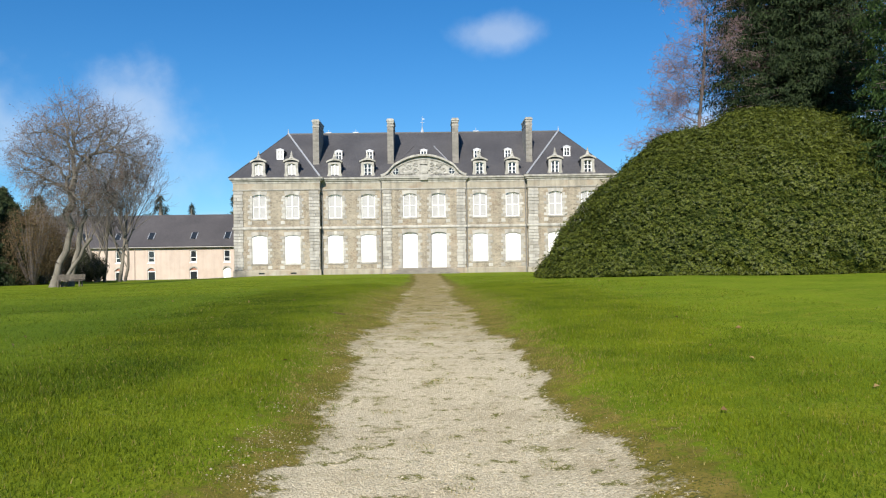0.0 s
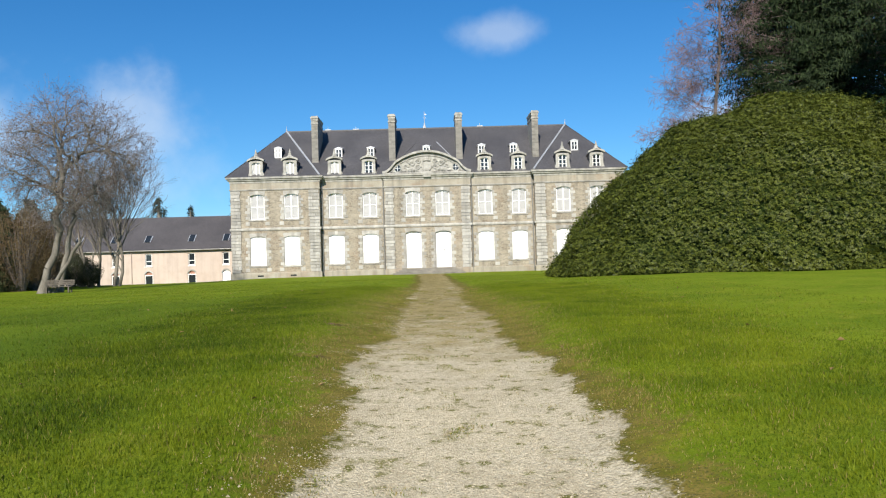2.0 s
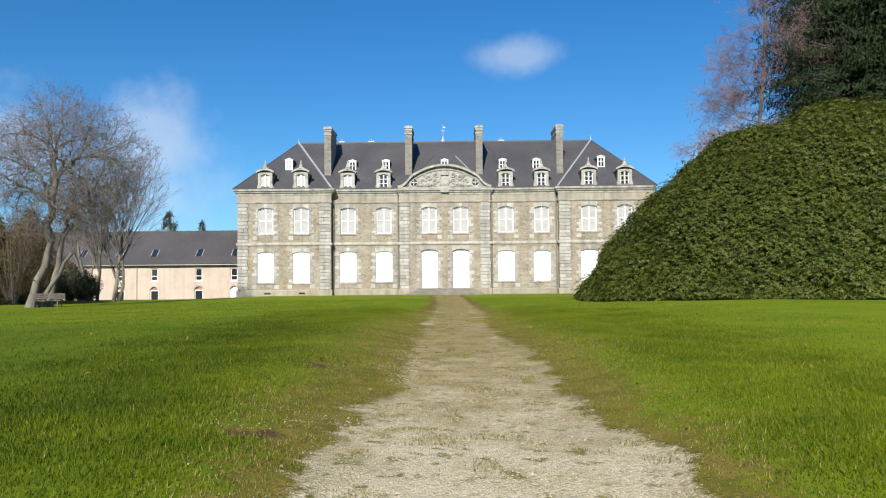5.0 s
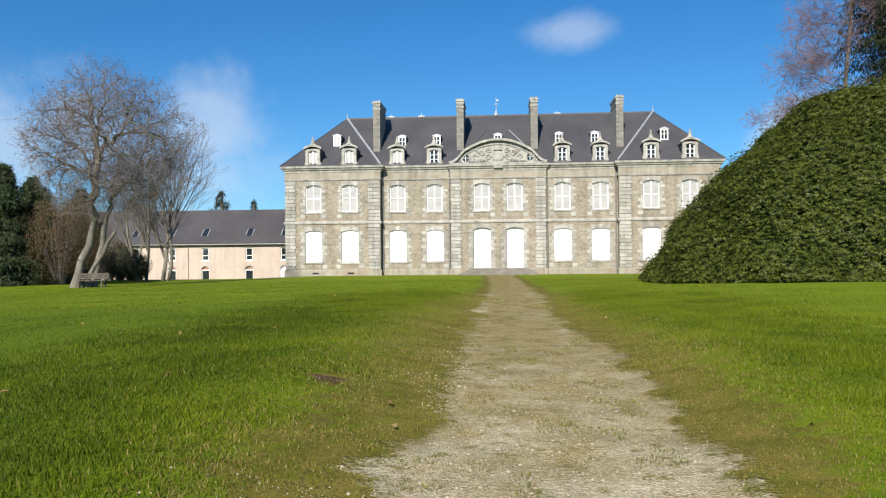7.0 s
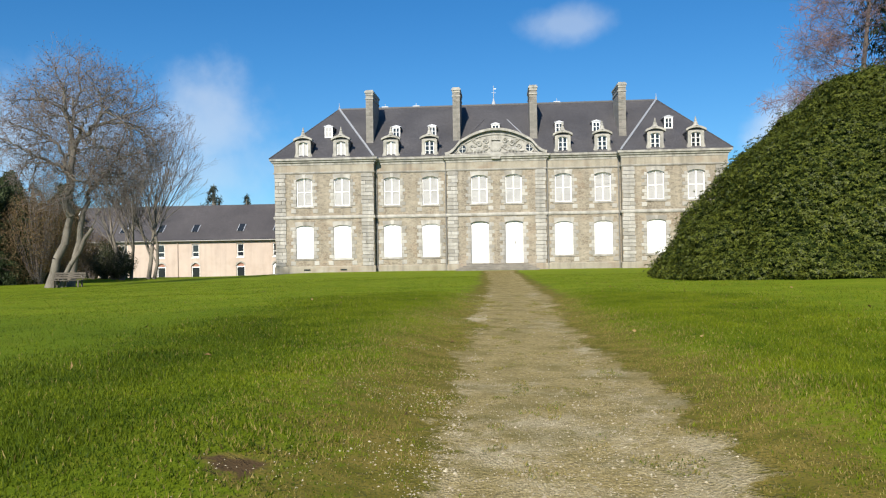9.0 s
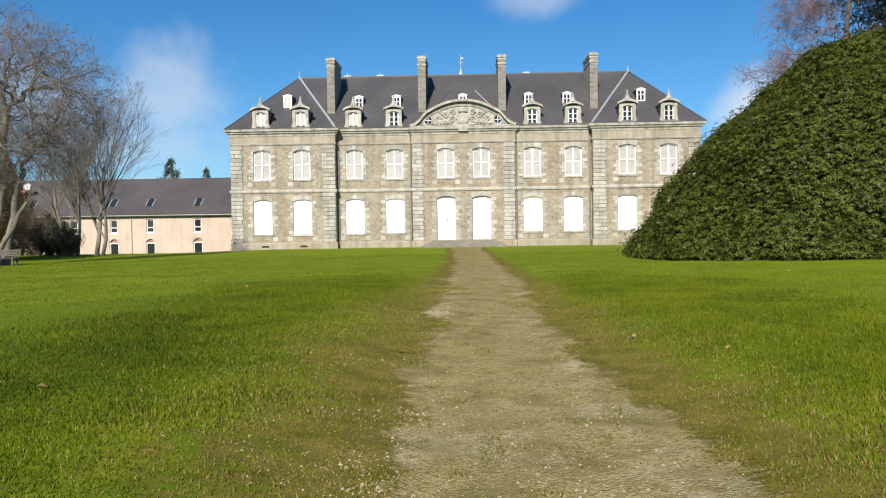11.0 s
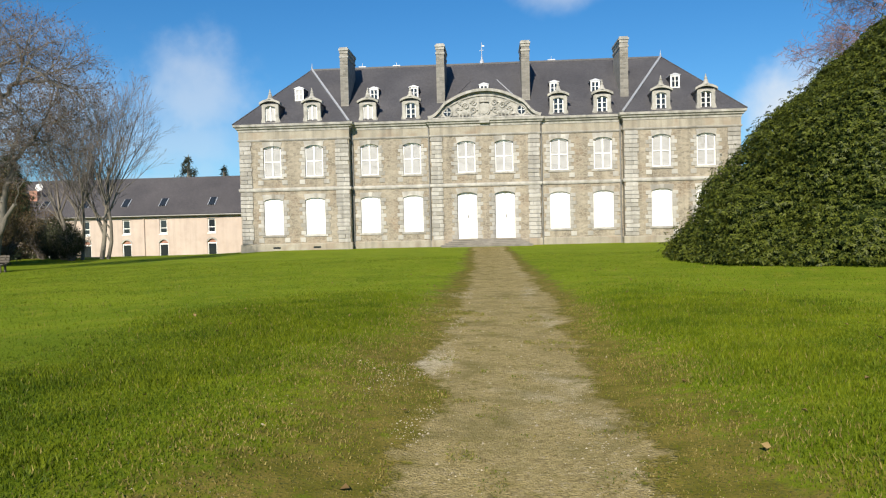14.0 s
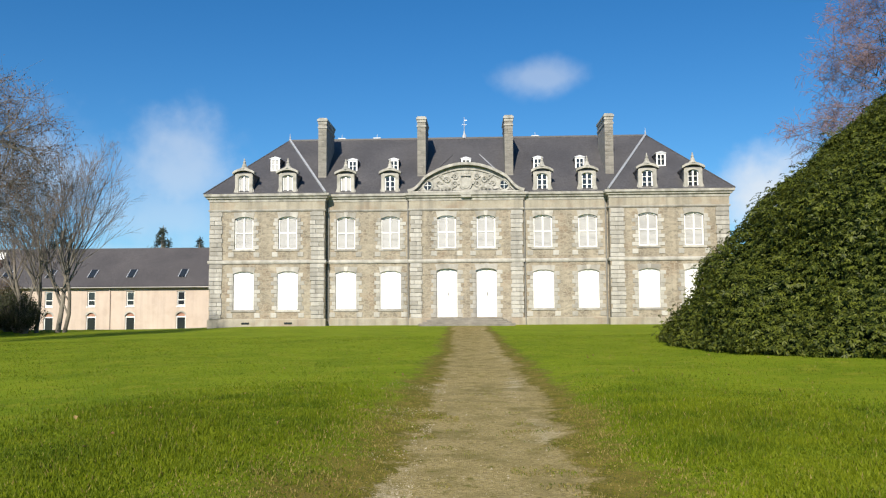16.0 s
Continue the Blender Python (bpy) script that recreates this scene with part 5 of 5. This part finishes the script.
def spray_conifer(name, label, c, top, base_z, radius, n, size, seed, mat, taper=0.75, droop=0.7, face=None, group=""):
    """A conifer: trunk, whorled limbs and a skin of many hanging sprays with uneven tiers."""
    rng = np.random.default_rng(seed)
    t = thing(name, label, "tree", group)
    gz = float(ground_z(c[0], c[1]))
    part("trunk", tubes_mesh("trunk", [(c[0], c[1], gz - 0.3, c[0], c[1], top * 0.6, radius * 0.09, radius * 0.06), (c[0], c[1], top * 0.6, c[0], c[1], top, radius * 0.06, 0.03)], 10, M_BARK), None, t)
    limbs, P, N = [], [], []
    k = int(n / 45)
    for i in range(k):
        h = rng.uniform(0, 1)
        z = base_z + (top - base_z) * h
        a = rng.uniform(0, 2 * math.pi)
        if face is not None and rng.uniform() < 0.6:
            a = radians(face) + rng.normal() * 1.0
        r = radius * ((1 - h) ** taper) * rng.uniform(0.6, 1.14) * (1 + 0.12 * math.sin(5 * a + 9 * h))
        r = max(r * (0.45 + 0.55 * min(1, (z - base_z) / (0.25 * (top - base_z)))) if base_z > 2 else r, 0.25)
        ux, uy = math.cos(a), math.sin(a)
        dz = rng.uniform(-0.28, 0.06) * r
        limbs.append((c[0] + ux * 0.1, c[1] + uy * 0.1, z, c[0] + ux * r * 0.82, c[1] + uy * r * 0.82, z + dz * 0.82, 0.02 + 0.014 * r, 0.012))
        m = 45
        u = 1 - 0.5 * rng.uniform(0, 1, m) ** 1.4
        side = rng.normal(size=m) * 0.16 * r * (1.15 - u) + rng.normal(size=m) * 0.18
        x = c[0] + ux * r * u - uy * side
        y = c[1] + uy * r * u + ux * side
        zz = z + dz * u - np.abs(rng.normal(size=m)) * 0.45 * size
        P.append(np.stack([x, y, zz], 1))
        N.append(np.tile(np.array([ux, uy, 0.5]), (m, 1)))
    part("branchwork", tubes_mesh("branchwork", limbs, 4, M_LARCH_BARK), None, t)
    part("crown", leaf_mesh("crown", np.concatenate(P), np.concatenate(N), size, size * 0.18, rng, mat, droop=droop), None, t)
    return t


# ---------------------------------------------------------------- the great evergreen bush
BUSH_C, BUSH_A, BUSH_B, BUSH_E = (21.0, -30.5), 13.7, 10.4, 2.6


def bush_profile(s):
    """From the foot (0) to the crown (1): distance in from the rim and height."""
    d = 0.25 * np.sin(np.clip(s * 6, 0, math.pi)) * -1 + 10.0 * s ** 1.55
    h = np.minimum(10.5 * (1 - np.exp(-(d + 0.05) / 4.4)), 8.9)
    h = np.minimum(h, s * 14)
    return d, h


def bush_point(a, s):
    ca, sa_ = np.cos(a), np.sin(a)
    r = 1.0 / (np.abs(ca) ** BUSH_E + np.abs(sa_) ** BUSH_E) ** (1 / BUSH_E)
    d, h = bush_profile(s)
    k = np.clip(1 - d / 10.4, 0.0, 1.3)
    x = BUSH_C[0] + BUSH_A * r * ca * k
    y = BUSH_C[1] + BUSH_B * r * sa_ * k
    g = ground_z(x, y)
    lump = 0.62 * vnoise(x / 2.9 + h / 1.6, y / 2.9, 21) + 0.10 * vnoise(x / 0.8, y / 0.8 + h / 0.7, 22) + 0.08 * vnoise(x / 0.4 + h / 0.4, y / 0.4, 23)
    up = np.clip(h / 9, 0.15, 1)
    x = x + ca * lump * (1.1 - 0.6 * up)
    y = y + sa_ * lump * (1.1 - 0.6 * up)
    return x, y, g + h + lump * up * 0.9


def build_bush():
    rng = np.random.default_rng(7)
    b = thing("rhododendron_bush", "huge rounded evergreen rhododendron bush with glossy leaves", "bush")
    # added dark shell behind the leaves, in place of their shaded depth
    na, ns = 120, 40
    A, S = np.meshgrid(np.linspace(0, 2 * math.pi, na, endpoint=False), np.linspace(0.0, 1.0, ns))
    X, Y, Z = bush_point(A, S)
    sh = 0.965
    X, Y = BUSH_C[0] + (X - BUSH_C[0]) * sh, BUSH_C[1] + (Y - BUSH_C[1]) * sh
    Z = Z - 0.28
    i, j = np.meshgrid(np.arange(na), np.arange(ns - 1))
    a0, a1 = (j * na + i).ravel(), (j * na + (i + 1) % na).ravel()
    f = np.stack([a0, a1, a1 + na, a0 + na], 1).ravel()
    part("shade_core", mesh_from_arrays("shade_core", np.stack([X.ravel(), Y.ravel(), Z.ravel()], 1), f, 4, M_BUSH_CORE), None, b)
    # shoots end in whorls of long leaves, packed over the surface
    n = 80000
    a = rng.uniform(radians(125), radians(320), n)
    s = rng.uniform(0, 1, n) ** 0.85
    e = 0.004
    p = np.stack(bush_point(a, s), 1)
    pa = np.stack(bush_point(a + e, s), 1)
    ps = np.stack(bush_point(a, s + e), 1)
    nor = np.cross(pa - p, ps - p)
    nor /= np.linalg.norm(nor, axis=1)[:, None] + 1e-9
    nor[nor[:, 2] < -0.2] *= -1
    reach = rng.uniform(-0.30, 0.14, n) + np.where(rng.uniform(0, 1, n) < 0.09, rng.uniform(0.05, 0.36, n), 0)
    p = p + nor * reach[:, None]
    p[:, 2] = np.maximum(p[:, 2], ground_z(p[:, 0], p[:, 1]) + 0.08)
    part("leaves", whorl_mesh("leaves", p, nor, 5, 0.118, 0.046, rng, M_BUSH), None, b)


build_bush()


# ---------------------------------------------------------------- trees
def z_at(x, y):
    return float(ground_z(x, y))


def limbs_towards(segs, tips, rng, p, heading, targets, fine):
    """Branch from p towards a cloud of targets, dividing it in two again and again."""
    n = len(targets)
    r0 = fine * n ** 0.44
    mean = targets.mean(0)
    gap = mean - p
    dist = np.linalg.norm(gap)
    if n == 1:
        mid = p + gap * 0.5 + rng.normal(size=3) * 0.05 * dist
        segs.append((3, (*p, *mid, r0, r0 * 0.9)))
        segs.append((3, (*mid, *targets[0], r0 * 0.9, r0 * 0.6)))
        tips.append((Vector(targets[0]), Vector(gap)))
        for _ in range(3):
            o = p + gap * rng.uniform(0.2, 0.9)
            q = o + (gap / (dist + 1e-6) + rng.normal(size=3) * 0.65) * rng.uniform(0.2, 0.55)
            segs.append((4, (*o, *q, r0 * 0.75, r0 * 0.5)))
            tips.append((Vector(q), Vector(gap)))
        return
    way = 0.6 * gap / (dist + 1e-6) + 0.4 * heading + rng.normal(size=3) * 0.10
    way /= np.linalg.norm(way)
    q = p + way * dist * rng.uniform(0.28, 0.42)
    level = 1 if n > 60 else (2 if n > 10 else 3)
    bend = (p + q) / 2 + rng.normal(size=3) * 0.035 * dist
    r1 = r0 * 0.88
    segs.append((level, (*p, *bend, r0, (r0 + r1) / 2)))
    segs.append((level, (*bend, *q, (r0 + r1) / 2, r1)))
    spreads = targets - mean
    axis = np.linalg.svd(spreads, full_matrices=False)[2][0] + rng.normal(size=3) * 0.35
    side = spreads @ axis
    cut = np.quantile(side, rng.uniform(0.33, 0.67))
    a, b = targets[side <= cut], targets[side > cut]
    if len(a) == 0 or len(b) == 0:
        a, b = targets[:n // 2], targets[n // 2:]
    for part_of in (a, b):
        limbs_towards(segs, tips, rng, q, way, part_of, fine)


def domed_tree(name, label, stems, centre, radii, count, seed, leaves, fine=0.0078):
    """A leafless tree whose limbs fill a domed crown. stems: (base, fork, radius, share of the crown)."""
    rng = np.random.default_rng(seed)
    u = rng.normal(size=(count, 3))
    u /= np.linalg.norm(u, axis=1)[:, None]
    rad = rng.uniform(0.12, 1, count) ** 0.42
    rad = rad * (1 + 0.16 * vnoise(u[:, 0] * 2.5 + 3, u[:, 2] * 2.5 + u[:, 1] * 1.7, seed))
    pts = np.array(centre) + u * rad[:, None] * np.array(radii)
    forks = np.array([f for _, f, _, _ in stems])
    weight = np.array([w for _, _, _, w in stems])
    owner = np.argmin(np.linalg.norm(pts[:, None] - forks[None], axis=2) / weight[None] + rng.normal(size=(count, len(stems))) * 0.2, axis=1)
    segs, tips = [], []
    for i, (base, fork, r, _) in enumerate(stems):
        base, fork = np.array(base), np.array(fork)
        p, rp = base - np.array([0, 0, 0.3]), r * 1.5
        for k in range(1, 6):
            q = base + (fork - base) * k / 5 + (rng.normal(size=3) * 0.06 if k < 5 else 0)
            rq = r * (1.0 - 0.06 * k)
            segs.append((0, (*p, *q, rp, rq)))
            p, rp = q, rq
        mine = pts[owner == i]
        if len(mine) == 0:
            continue
        way = (fork - base) / np.linalg.norm(fork - base)
        limbs_towards(segs, tips, rng, fork, way, mine, fine)
    t = thing(name, label, "tree")
    part("trunk", tubes_mesh("trunk", [s for l, s in segs if l == 0], 10, M_BARK), None, t)
    part("branchwork", tubes_mesh("branchwork", [s for l, s in segs if 0 < l < 3], 6, M_BARK), None, t)
    part("crown", tubes_mesh("crown", [s for l, s in segs if l >= 3], 3, M_TWIG), None, t)
    ids = rng.integers(0, len(tips), leaves)
    lp = np.array([tips[i][0] for i in ids]) + rng.normal(size=(leaves, 3)) * 0.1
    part("dry_leaves", leaf_mesh("dry_leaves", lp, rng.normal(size=(leaves, 3)), 0.11, 0.055, rng, M_DRY_LEAF), None, t)


domed_tree("lime_tree", "large bare multi-stemmed tree with grey lichened trunks", [
    ((-26.7, -20.0, z_at(-26.7, -20)), (-25.3, -20.0, 4.1), 0.27, 1.1),
    ((-25.7, -19.6, z_at(-25.7, -19.6)), (-24.9, -19.4, 4.3), 0.22, 1.0),
    ((-25.9, -20.3, z_at(-25.9, -20.3)), (-23.6, -20.7, 3.3), 0.15, 0.84)],
    (-24.7, -20.0, 8.9), (5.3, 5.0, 5.1), 4200, 5, 9000)
SPEC_ASH = [(1, 0.16, 0, 0.03), (8, 0.98, 24, 0.06), (8, 0.52, 26, 0.06), (6, 0.52, 30, 0.03), (5, 0.55, 30, 0.01)]
bare_tree("ash_tree", "slender bare multi-stemmed tree with pale upswept branches", [
    ((-29.7, -0.7, z_at(-29.7, -0.7)), (0.12, 0, 1), 7.4, 0.19),
    ((-29.3, -0.5, z_at(-29.3, -0.5)), (0.26, 0, 1), 7.0, 0.15)], SPEC_ASH, 11, thin=0.5, wob=0.07)
bare_tree("ash_tree", "slim bare tree with dark ivy-grown stems", [
    ((-31.6, -1.5, z_at(-31.6, -1.5)), (-0.08, 0, 1), 6.6, 0.17),
    ((-31.0, -1.2, z_at(-31, -1.2)), (0.06, 0, 1), 6.9, 0.15)], SPEC_ASH, 15, thin=0.5, wob=0.07)

SPEC_LARCH = [(1, 0.28, 0, 0.0), (46, 0.26, 76, 0.04), (12, 0.42, 46, -0.02), (7, 0.5, 55, -0.10), (3, 0.6, 50, -0.14)]
bare_tree("larch_tree", "leafless larch with reddish-brown drooping branches", [((19.5, -21.2, z_at(19.5, -21.2)), (-0.01, 0, 1), 19.0, 0.19)], SPEC_LARCH, 21, M_LARCH_BARK, M_LARCH_TWIG, thin=0.22, wob=0.1)

spray_conifer("cypress_tree", "towering dark green cypress with drooping sprays", (29.0, -18.0), 36, 7.6, 8.6, 140000, 0.42, 31, M_CONIFER, taper=0.35, face=240)
spray_conifer("cypress_tree", "green cypress with long hanging sprays reaching down beside the bush", (27.0, -37.2), 23, 0.6, 5.2, 62000, 0.34, 33, M_CONIFER_B, taper=0.4, face=225)
for k, (x, y, h, r) in enumerate([(-35.2, -14.5, 8.5, 3.2), (-39.0, -17, 9.5, 3.6), (-36.5, -9, 8.2, 3.0), (-42, -10, 10, 4), (-37, -22, 6.5, 2.8), (-33.8, -12.2, 6.6, 2.2), (-40, 4, 8.5, 3.2)]):
    spray_conifer("conifer_tree", "dark bushy conifer at the edge of the lawn", (x, y), h, -0.2, r, 16000, 0.40, 40 + k, M_EDGE, taper=0.6, face=300, group="conifers at the lawn's edge")
for k, (x, y, h, r) in enumerate([(-47, 60, 14.2, 3.2), (-38, 75, 15, 2.6), (-43.5, 66, 12.6, 2.4), (-60, 55, 13, 4), (-72, 50, 14, 5), (-31, 70, 12.5, 2.2)]):
    spray_conifer("fir_tree", "distant fir rising behind the outbuilding", (x, y), h * 0.95, 0, r * 2.6, 2200, 0.6, 60 + k, M_FAR_FIR, taper=1.0, droop=0.1, group="distant firs")


def scrub(name, label, c, r, h, n, seed, mat, size=0.14):
    rng = np.random.default_rng(seed)
    t = thing(name, label, "shrub")
    segs = []
    gz = z_at(*c)
    for k in range(80):
        a, e = rng.uniform(0, 6.28), rng.uniform(0.1, 1.0)
        segs.append((c[0] + 0.2 * math.cos(a), c[1] + 0.2 * math.sin(a), gz - 0.05, c[0] + r * e * math.cos(a) * 0.8, c[1] + r * e * math.sin(a) * 0.8, gz + h * rng.uniform(0.5, 0.95), 0.03, 0.008))
    part("branchwork", tubes_mesh("branchwork", segs, 4, M_TWIG), None, t)
    u = rng.normal(size=(n, 3))
    u /= np.linalg.norm(u, axis=1)[:, None]
    rad = rng.uniform(0.35, 1, n) ** 0.5 * (1 + 0.25 * vnoise(u[:, 0] * 3 + 5, u[:, 2] * 3 + u[:, 1] * 2, seed))
    p = np.stack([c[0] + u[:, 0] * r * rad, c[1] + u[:, 1] * r * rad, gz + h * 0.5 + u[:, 2] * h * 0.5 * rad], 1)
    p[:, 2] = np.maximum(p[:, 2], gz + 0.03)
    part("leaves", leaf_mesh("leaves", p, u, size, size * 0.45, rng, mat), None, t)


scrub("holly_bush", "dark evergreen holly growing under the bare trees", (-32.8, -0.5), 1.6, 3.0, 6000, 71, M_IVY)
scrub("holly_bush", "small dark holly beside the trunks", (-31.2, -2.4), 1.0, 2.4, 3500, 72, M_IVY)
scrub("scrub_bush", "brown leafless winter scrub behind the trees", (-31.8, -13.0), 2.6, 6.6, 15000, 73, M_SCRUB, 0.12)
scrub("scrub_bush", "tangled brown scrub at the lawn's edge", (-35.0, -5.0), 3.0, 3.6, 6500, 74, M_SCRUB, 0.12)
scrub("scrub_bush", "tall brown scrub beside the dark conifers", (-32.8, -9.5), 2.6, 7.4, 15000, 75, M_SCRUB, 0.12)
scrub("scrub_bush", "brown winter thicket before the outbuilding", (-36.0, 2.0), 2.6, 4.4, 6500, 76, M_SCRUB, 0.12)
scrub("holly_bush", "dark holly thicket before the outbuilding", (-34.6, 1.2), 1.6, 3.6, 6000, 77, M_IVY)


def bench():
    b = thing("park_bench", "weathered wooden park bench under the bare trees", "bench", at=(-25.1, -20.8, z_at(-25.1, -20.8)))
    for k in range(4):
        part("seat_slat", Shape().box(-0.95, 0.95, -0.25 + k * 0.12, -0.15 + k * 0.12, 0.42, 0.455), M_BENCH, b)
    for k in range(3):
        part("back_slat", Shape().box(-0.95, 0.95, 0.24 + 0.03 * k, 0.27 + 0.03 * k, 0.52 + k * 0.13, 0.62 + k * 0.13), M_BENCH, b)
    for x in (-0.75, 0.75):
        for y in (-0.2, 0.2):
            part("leg", Shape().box(x - 0.04, x + 0.04, y - 0.04, y + 0.04, -0.08, 0.42), M_BENCH, b)
        part("back_post", Shape().box(x - 0.03, x + 0.03, 0.27, 0.31, 0.36, 0.9), M_BENCH, b)


bench()


# ---------------------------------------------------------------- lawn grass and gravel, uncountable
def scatter_grass():
    rng = np.random.default_rng(17)
    n, m = 820000, 210000
    y = -73.5 + 27 * rng.uniform(0, 1, n) + np.abs(rng.normal(size=n)) * 2.5
    x = 0.5 + rng.uniform(-1, 1, n) * (2.4 + 0.42 * np.clip(y + 74, 0, 5)) + rng.normal(size=n) * 0.7
    y2 = -71 + 52 * rng.uniform(0, 1, m)
    x2 = 0.6 + rng.uniform(-1, 1, m) * (4 + 0.5 * (y2 + 74))
    ok = x2 < 9
    x, y = np.concatenate([x, x2[ok]]), np.concatenate([y, y2[ok]])
    path, worn, fresh, dug = path_masks(x, y)
    path = path * (1 - 0.75 * smooth(0.30, 0.55, vnoise(x / 0.22, y / 0.26, 35)))
    pr = rng.uniform(0, 1, len(x))
    patch = 0.5 + 0.5 * vnoise(x / 0.25, y / 0.25, 31)
    keep = pr > np.clip(path ** 1.6 * 1.1 + worn * 1.0 * (0.2 + 0.8 * patch) + 1.3 * dug, 0, 0.98)
    x, y, worn, path = x[keep], y[keep], worn[keep], path[keep]
    n = len(x)
    z = ground_z(x, y) - 0.02 * path - 0.004
    tuft = 0.6 + 0.5 * vnoise(x / 0.6, y / 0.6, 33) + 0.25 * vnoise(x / 2.2, y / 2.2, 34)
    h = rng.uniform(0.024, 0.062, n) * np.clip(0.45 + 0.7 * tuft, 0.6, 1.45) * (1 - 0.6 * worn) * (1 - 0.5 * path)
    w = rng.uniform(0.0020, 0.0042, n) * (1 + 0.035 * (y + 73))
    a = rng.uniform(0, 2 * math.pi, n)
    lean = rng.uniform(0.1, 0.75, n) * h
    la = rng.uniform(0, 2 * math.pi, n)
    dx, dy = np.cos(a) * w, np.sin(a) * w
    v = np.stack([np.stack([x - dx, y - dy, z], 1), np.stack([x + dx, y + dy, z], 1), np.stack([x + np.cos(la) * lean, y + np.sin(la) * lean, z + h], 1)], 1)
    dry = rng.uniform(0, 1, n) < 0.03 + 0.62 * worn
    # picks the blades whose colour carries the shade tint
    blade_shade = ~dry & (rng.uniform(0, 1, n) < blade_shade_mask(x, y))
    for nm, sel, mt, lab in (("grass_blades", ~dry & ~blade_shade, M_GRASS, "short green lawn grass"), ("shade_tinted_grass", blade_shade, M_SHADE_GRASS, "dark green lawn grass beside the path, shade tinted into its blades"), ("dry_grass", dry, M_STRAW, "dry yellowed grass along the worn path")):
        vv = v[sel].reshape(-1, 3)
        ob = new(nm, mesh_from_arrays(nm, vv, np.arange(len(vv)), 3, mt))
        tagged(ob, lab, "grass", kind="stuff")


def scatter_gravel():
    rng = np.random.default_rng(19)
    n = 190000
    y = -73.5 + 34 * rng.uniform(0, 1, n) ** 1.35
    x = rng.normal(size=n) * 0.95 + np.interp(y, PY, PC)
    path, worn, fresh, dug = path_masks(x, y)
    thick = path * (0.12 + 0.88 * np.clip(fresh * 1.4 - 0.3, 0, 1))
    specks = 0.65 * worn * smooth(-0.1, 0.5, vnoise(x / 0.6, y / 0.6, 44)) * (x < 0)
    keep = rng.uniform(0, 1, n) < np.clip(thick * 0.9 - 0.06, 0.0, 1) + specks + 0.004
    x, y = x[keep], y[keep]
    n = len(x)
    r = rng.lognormal(-5.25, 0.42, n).clip(0.003, 0.018)
    z = ground_z(x, y) - 0.02 * path[keep] + r * 0.25
    # the upper half of each stone, sunk in the path
    stone = np.array([[1, 0, -0.3], [0, 1, -0.3], [-1, 0, -0.3], [0, -1, -0.3], [0.1, -0.1, 0.5]])
    v = stone[None] * rng.uniform(0.6, 1.3, (n, 5, 1)) * r[:, None, None]
    an = rng.uniform(0, 6.28, n)
    c, s = np.cos(an)[:, None], np.sin(an)[:, None]
    v = np.stack([v[..., 0] * c - v[..., 1] * s, v[..., 0] * s + v[..., 1] * c, v[..., 2]], -1) + np.stack([x, y, z], 1)[:, None, :]
    tri = np.array([0, 1, 4, 1, 2, 4, 2, 3, 4, 3, 0, 4])
    f = ((np.arange(n) * 5)[:, None] + tri[None]).ravel()
    ob = new("gravel", mesh_from_arrays("gravel", v.reshape(-1, 3), f, 3, M_PEBBLE))
    tagged(ob, "pale loose gravel stones on the path", "gravel", kind="stuff")


def scatter_fallen_leaves():
    rng = np.random.default_rng(29)
    n = 130
    y = -73 + 40 * rng.uniform(0, 1, n)
    x = 0.6 + rng.normal(size=n) * 5
    ok = (x < 8) & (path_masks(x, y)[0] < 0.2)
    x, y = x[ok], y[ok]
    pts = np.stack([x, y, ground_z(x, y) + 0.03], 1)
    ob = new("fallen_leaves", leaf_mesh("fallen_leaves", pts, np.tile([0, 0, 1.0], (len(x), 1)), 0.075, 0.05, rng, M_FALLEN, droop=0.0))
    tagged(ob, "pale tan fallen leaves scattered over the lawn", "leaves", kind="stuff")


scatter_grass()
scatter_gravel()
scatter_fallen_leaves()
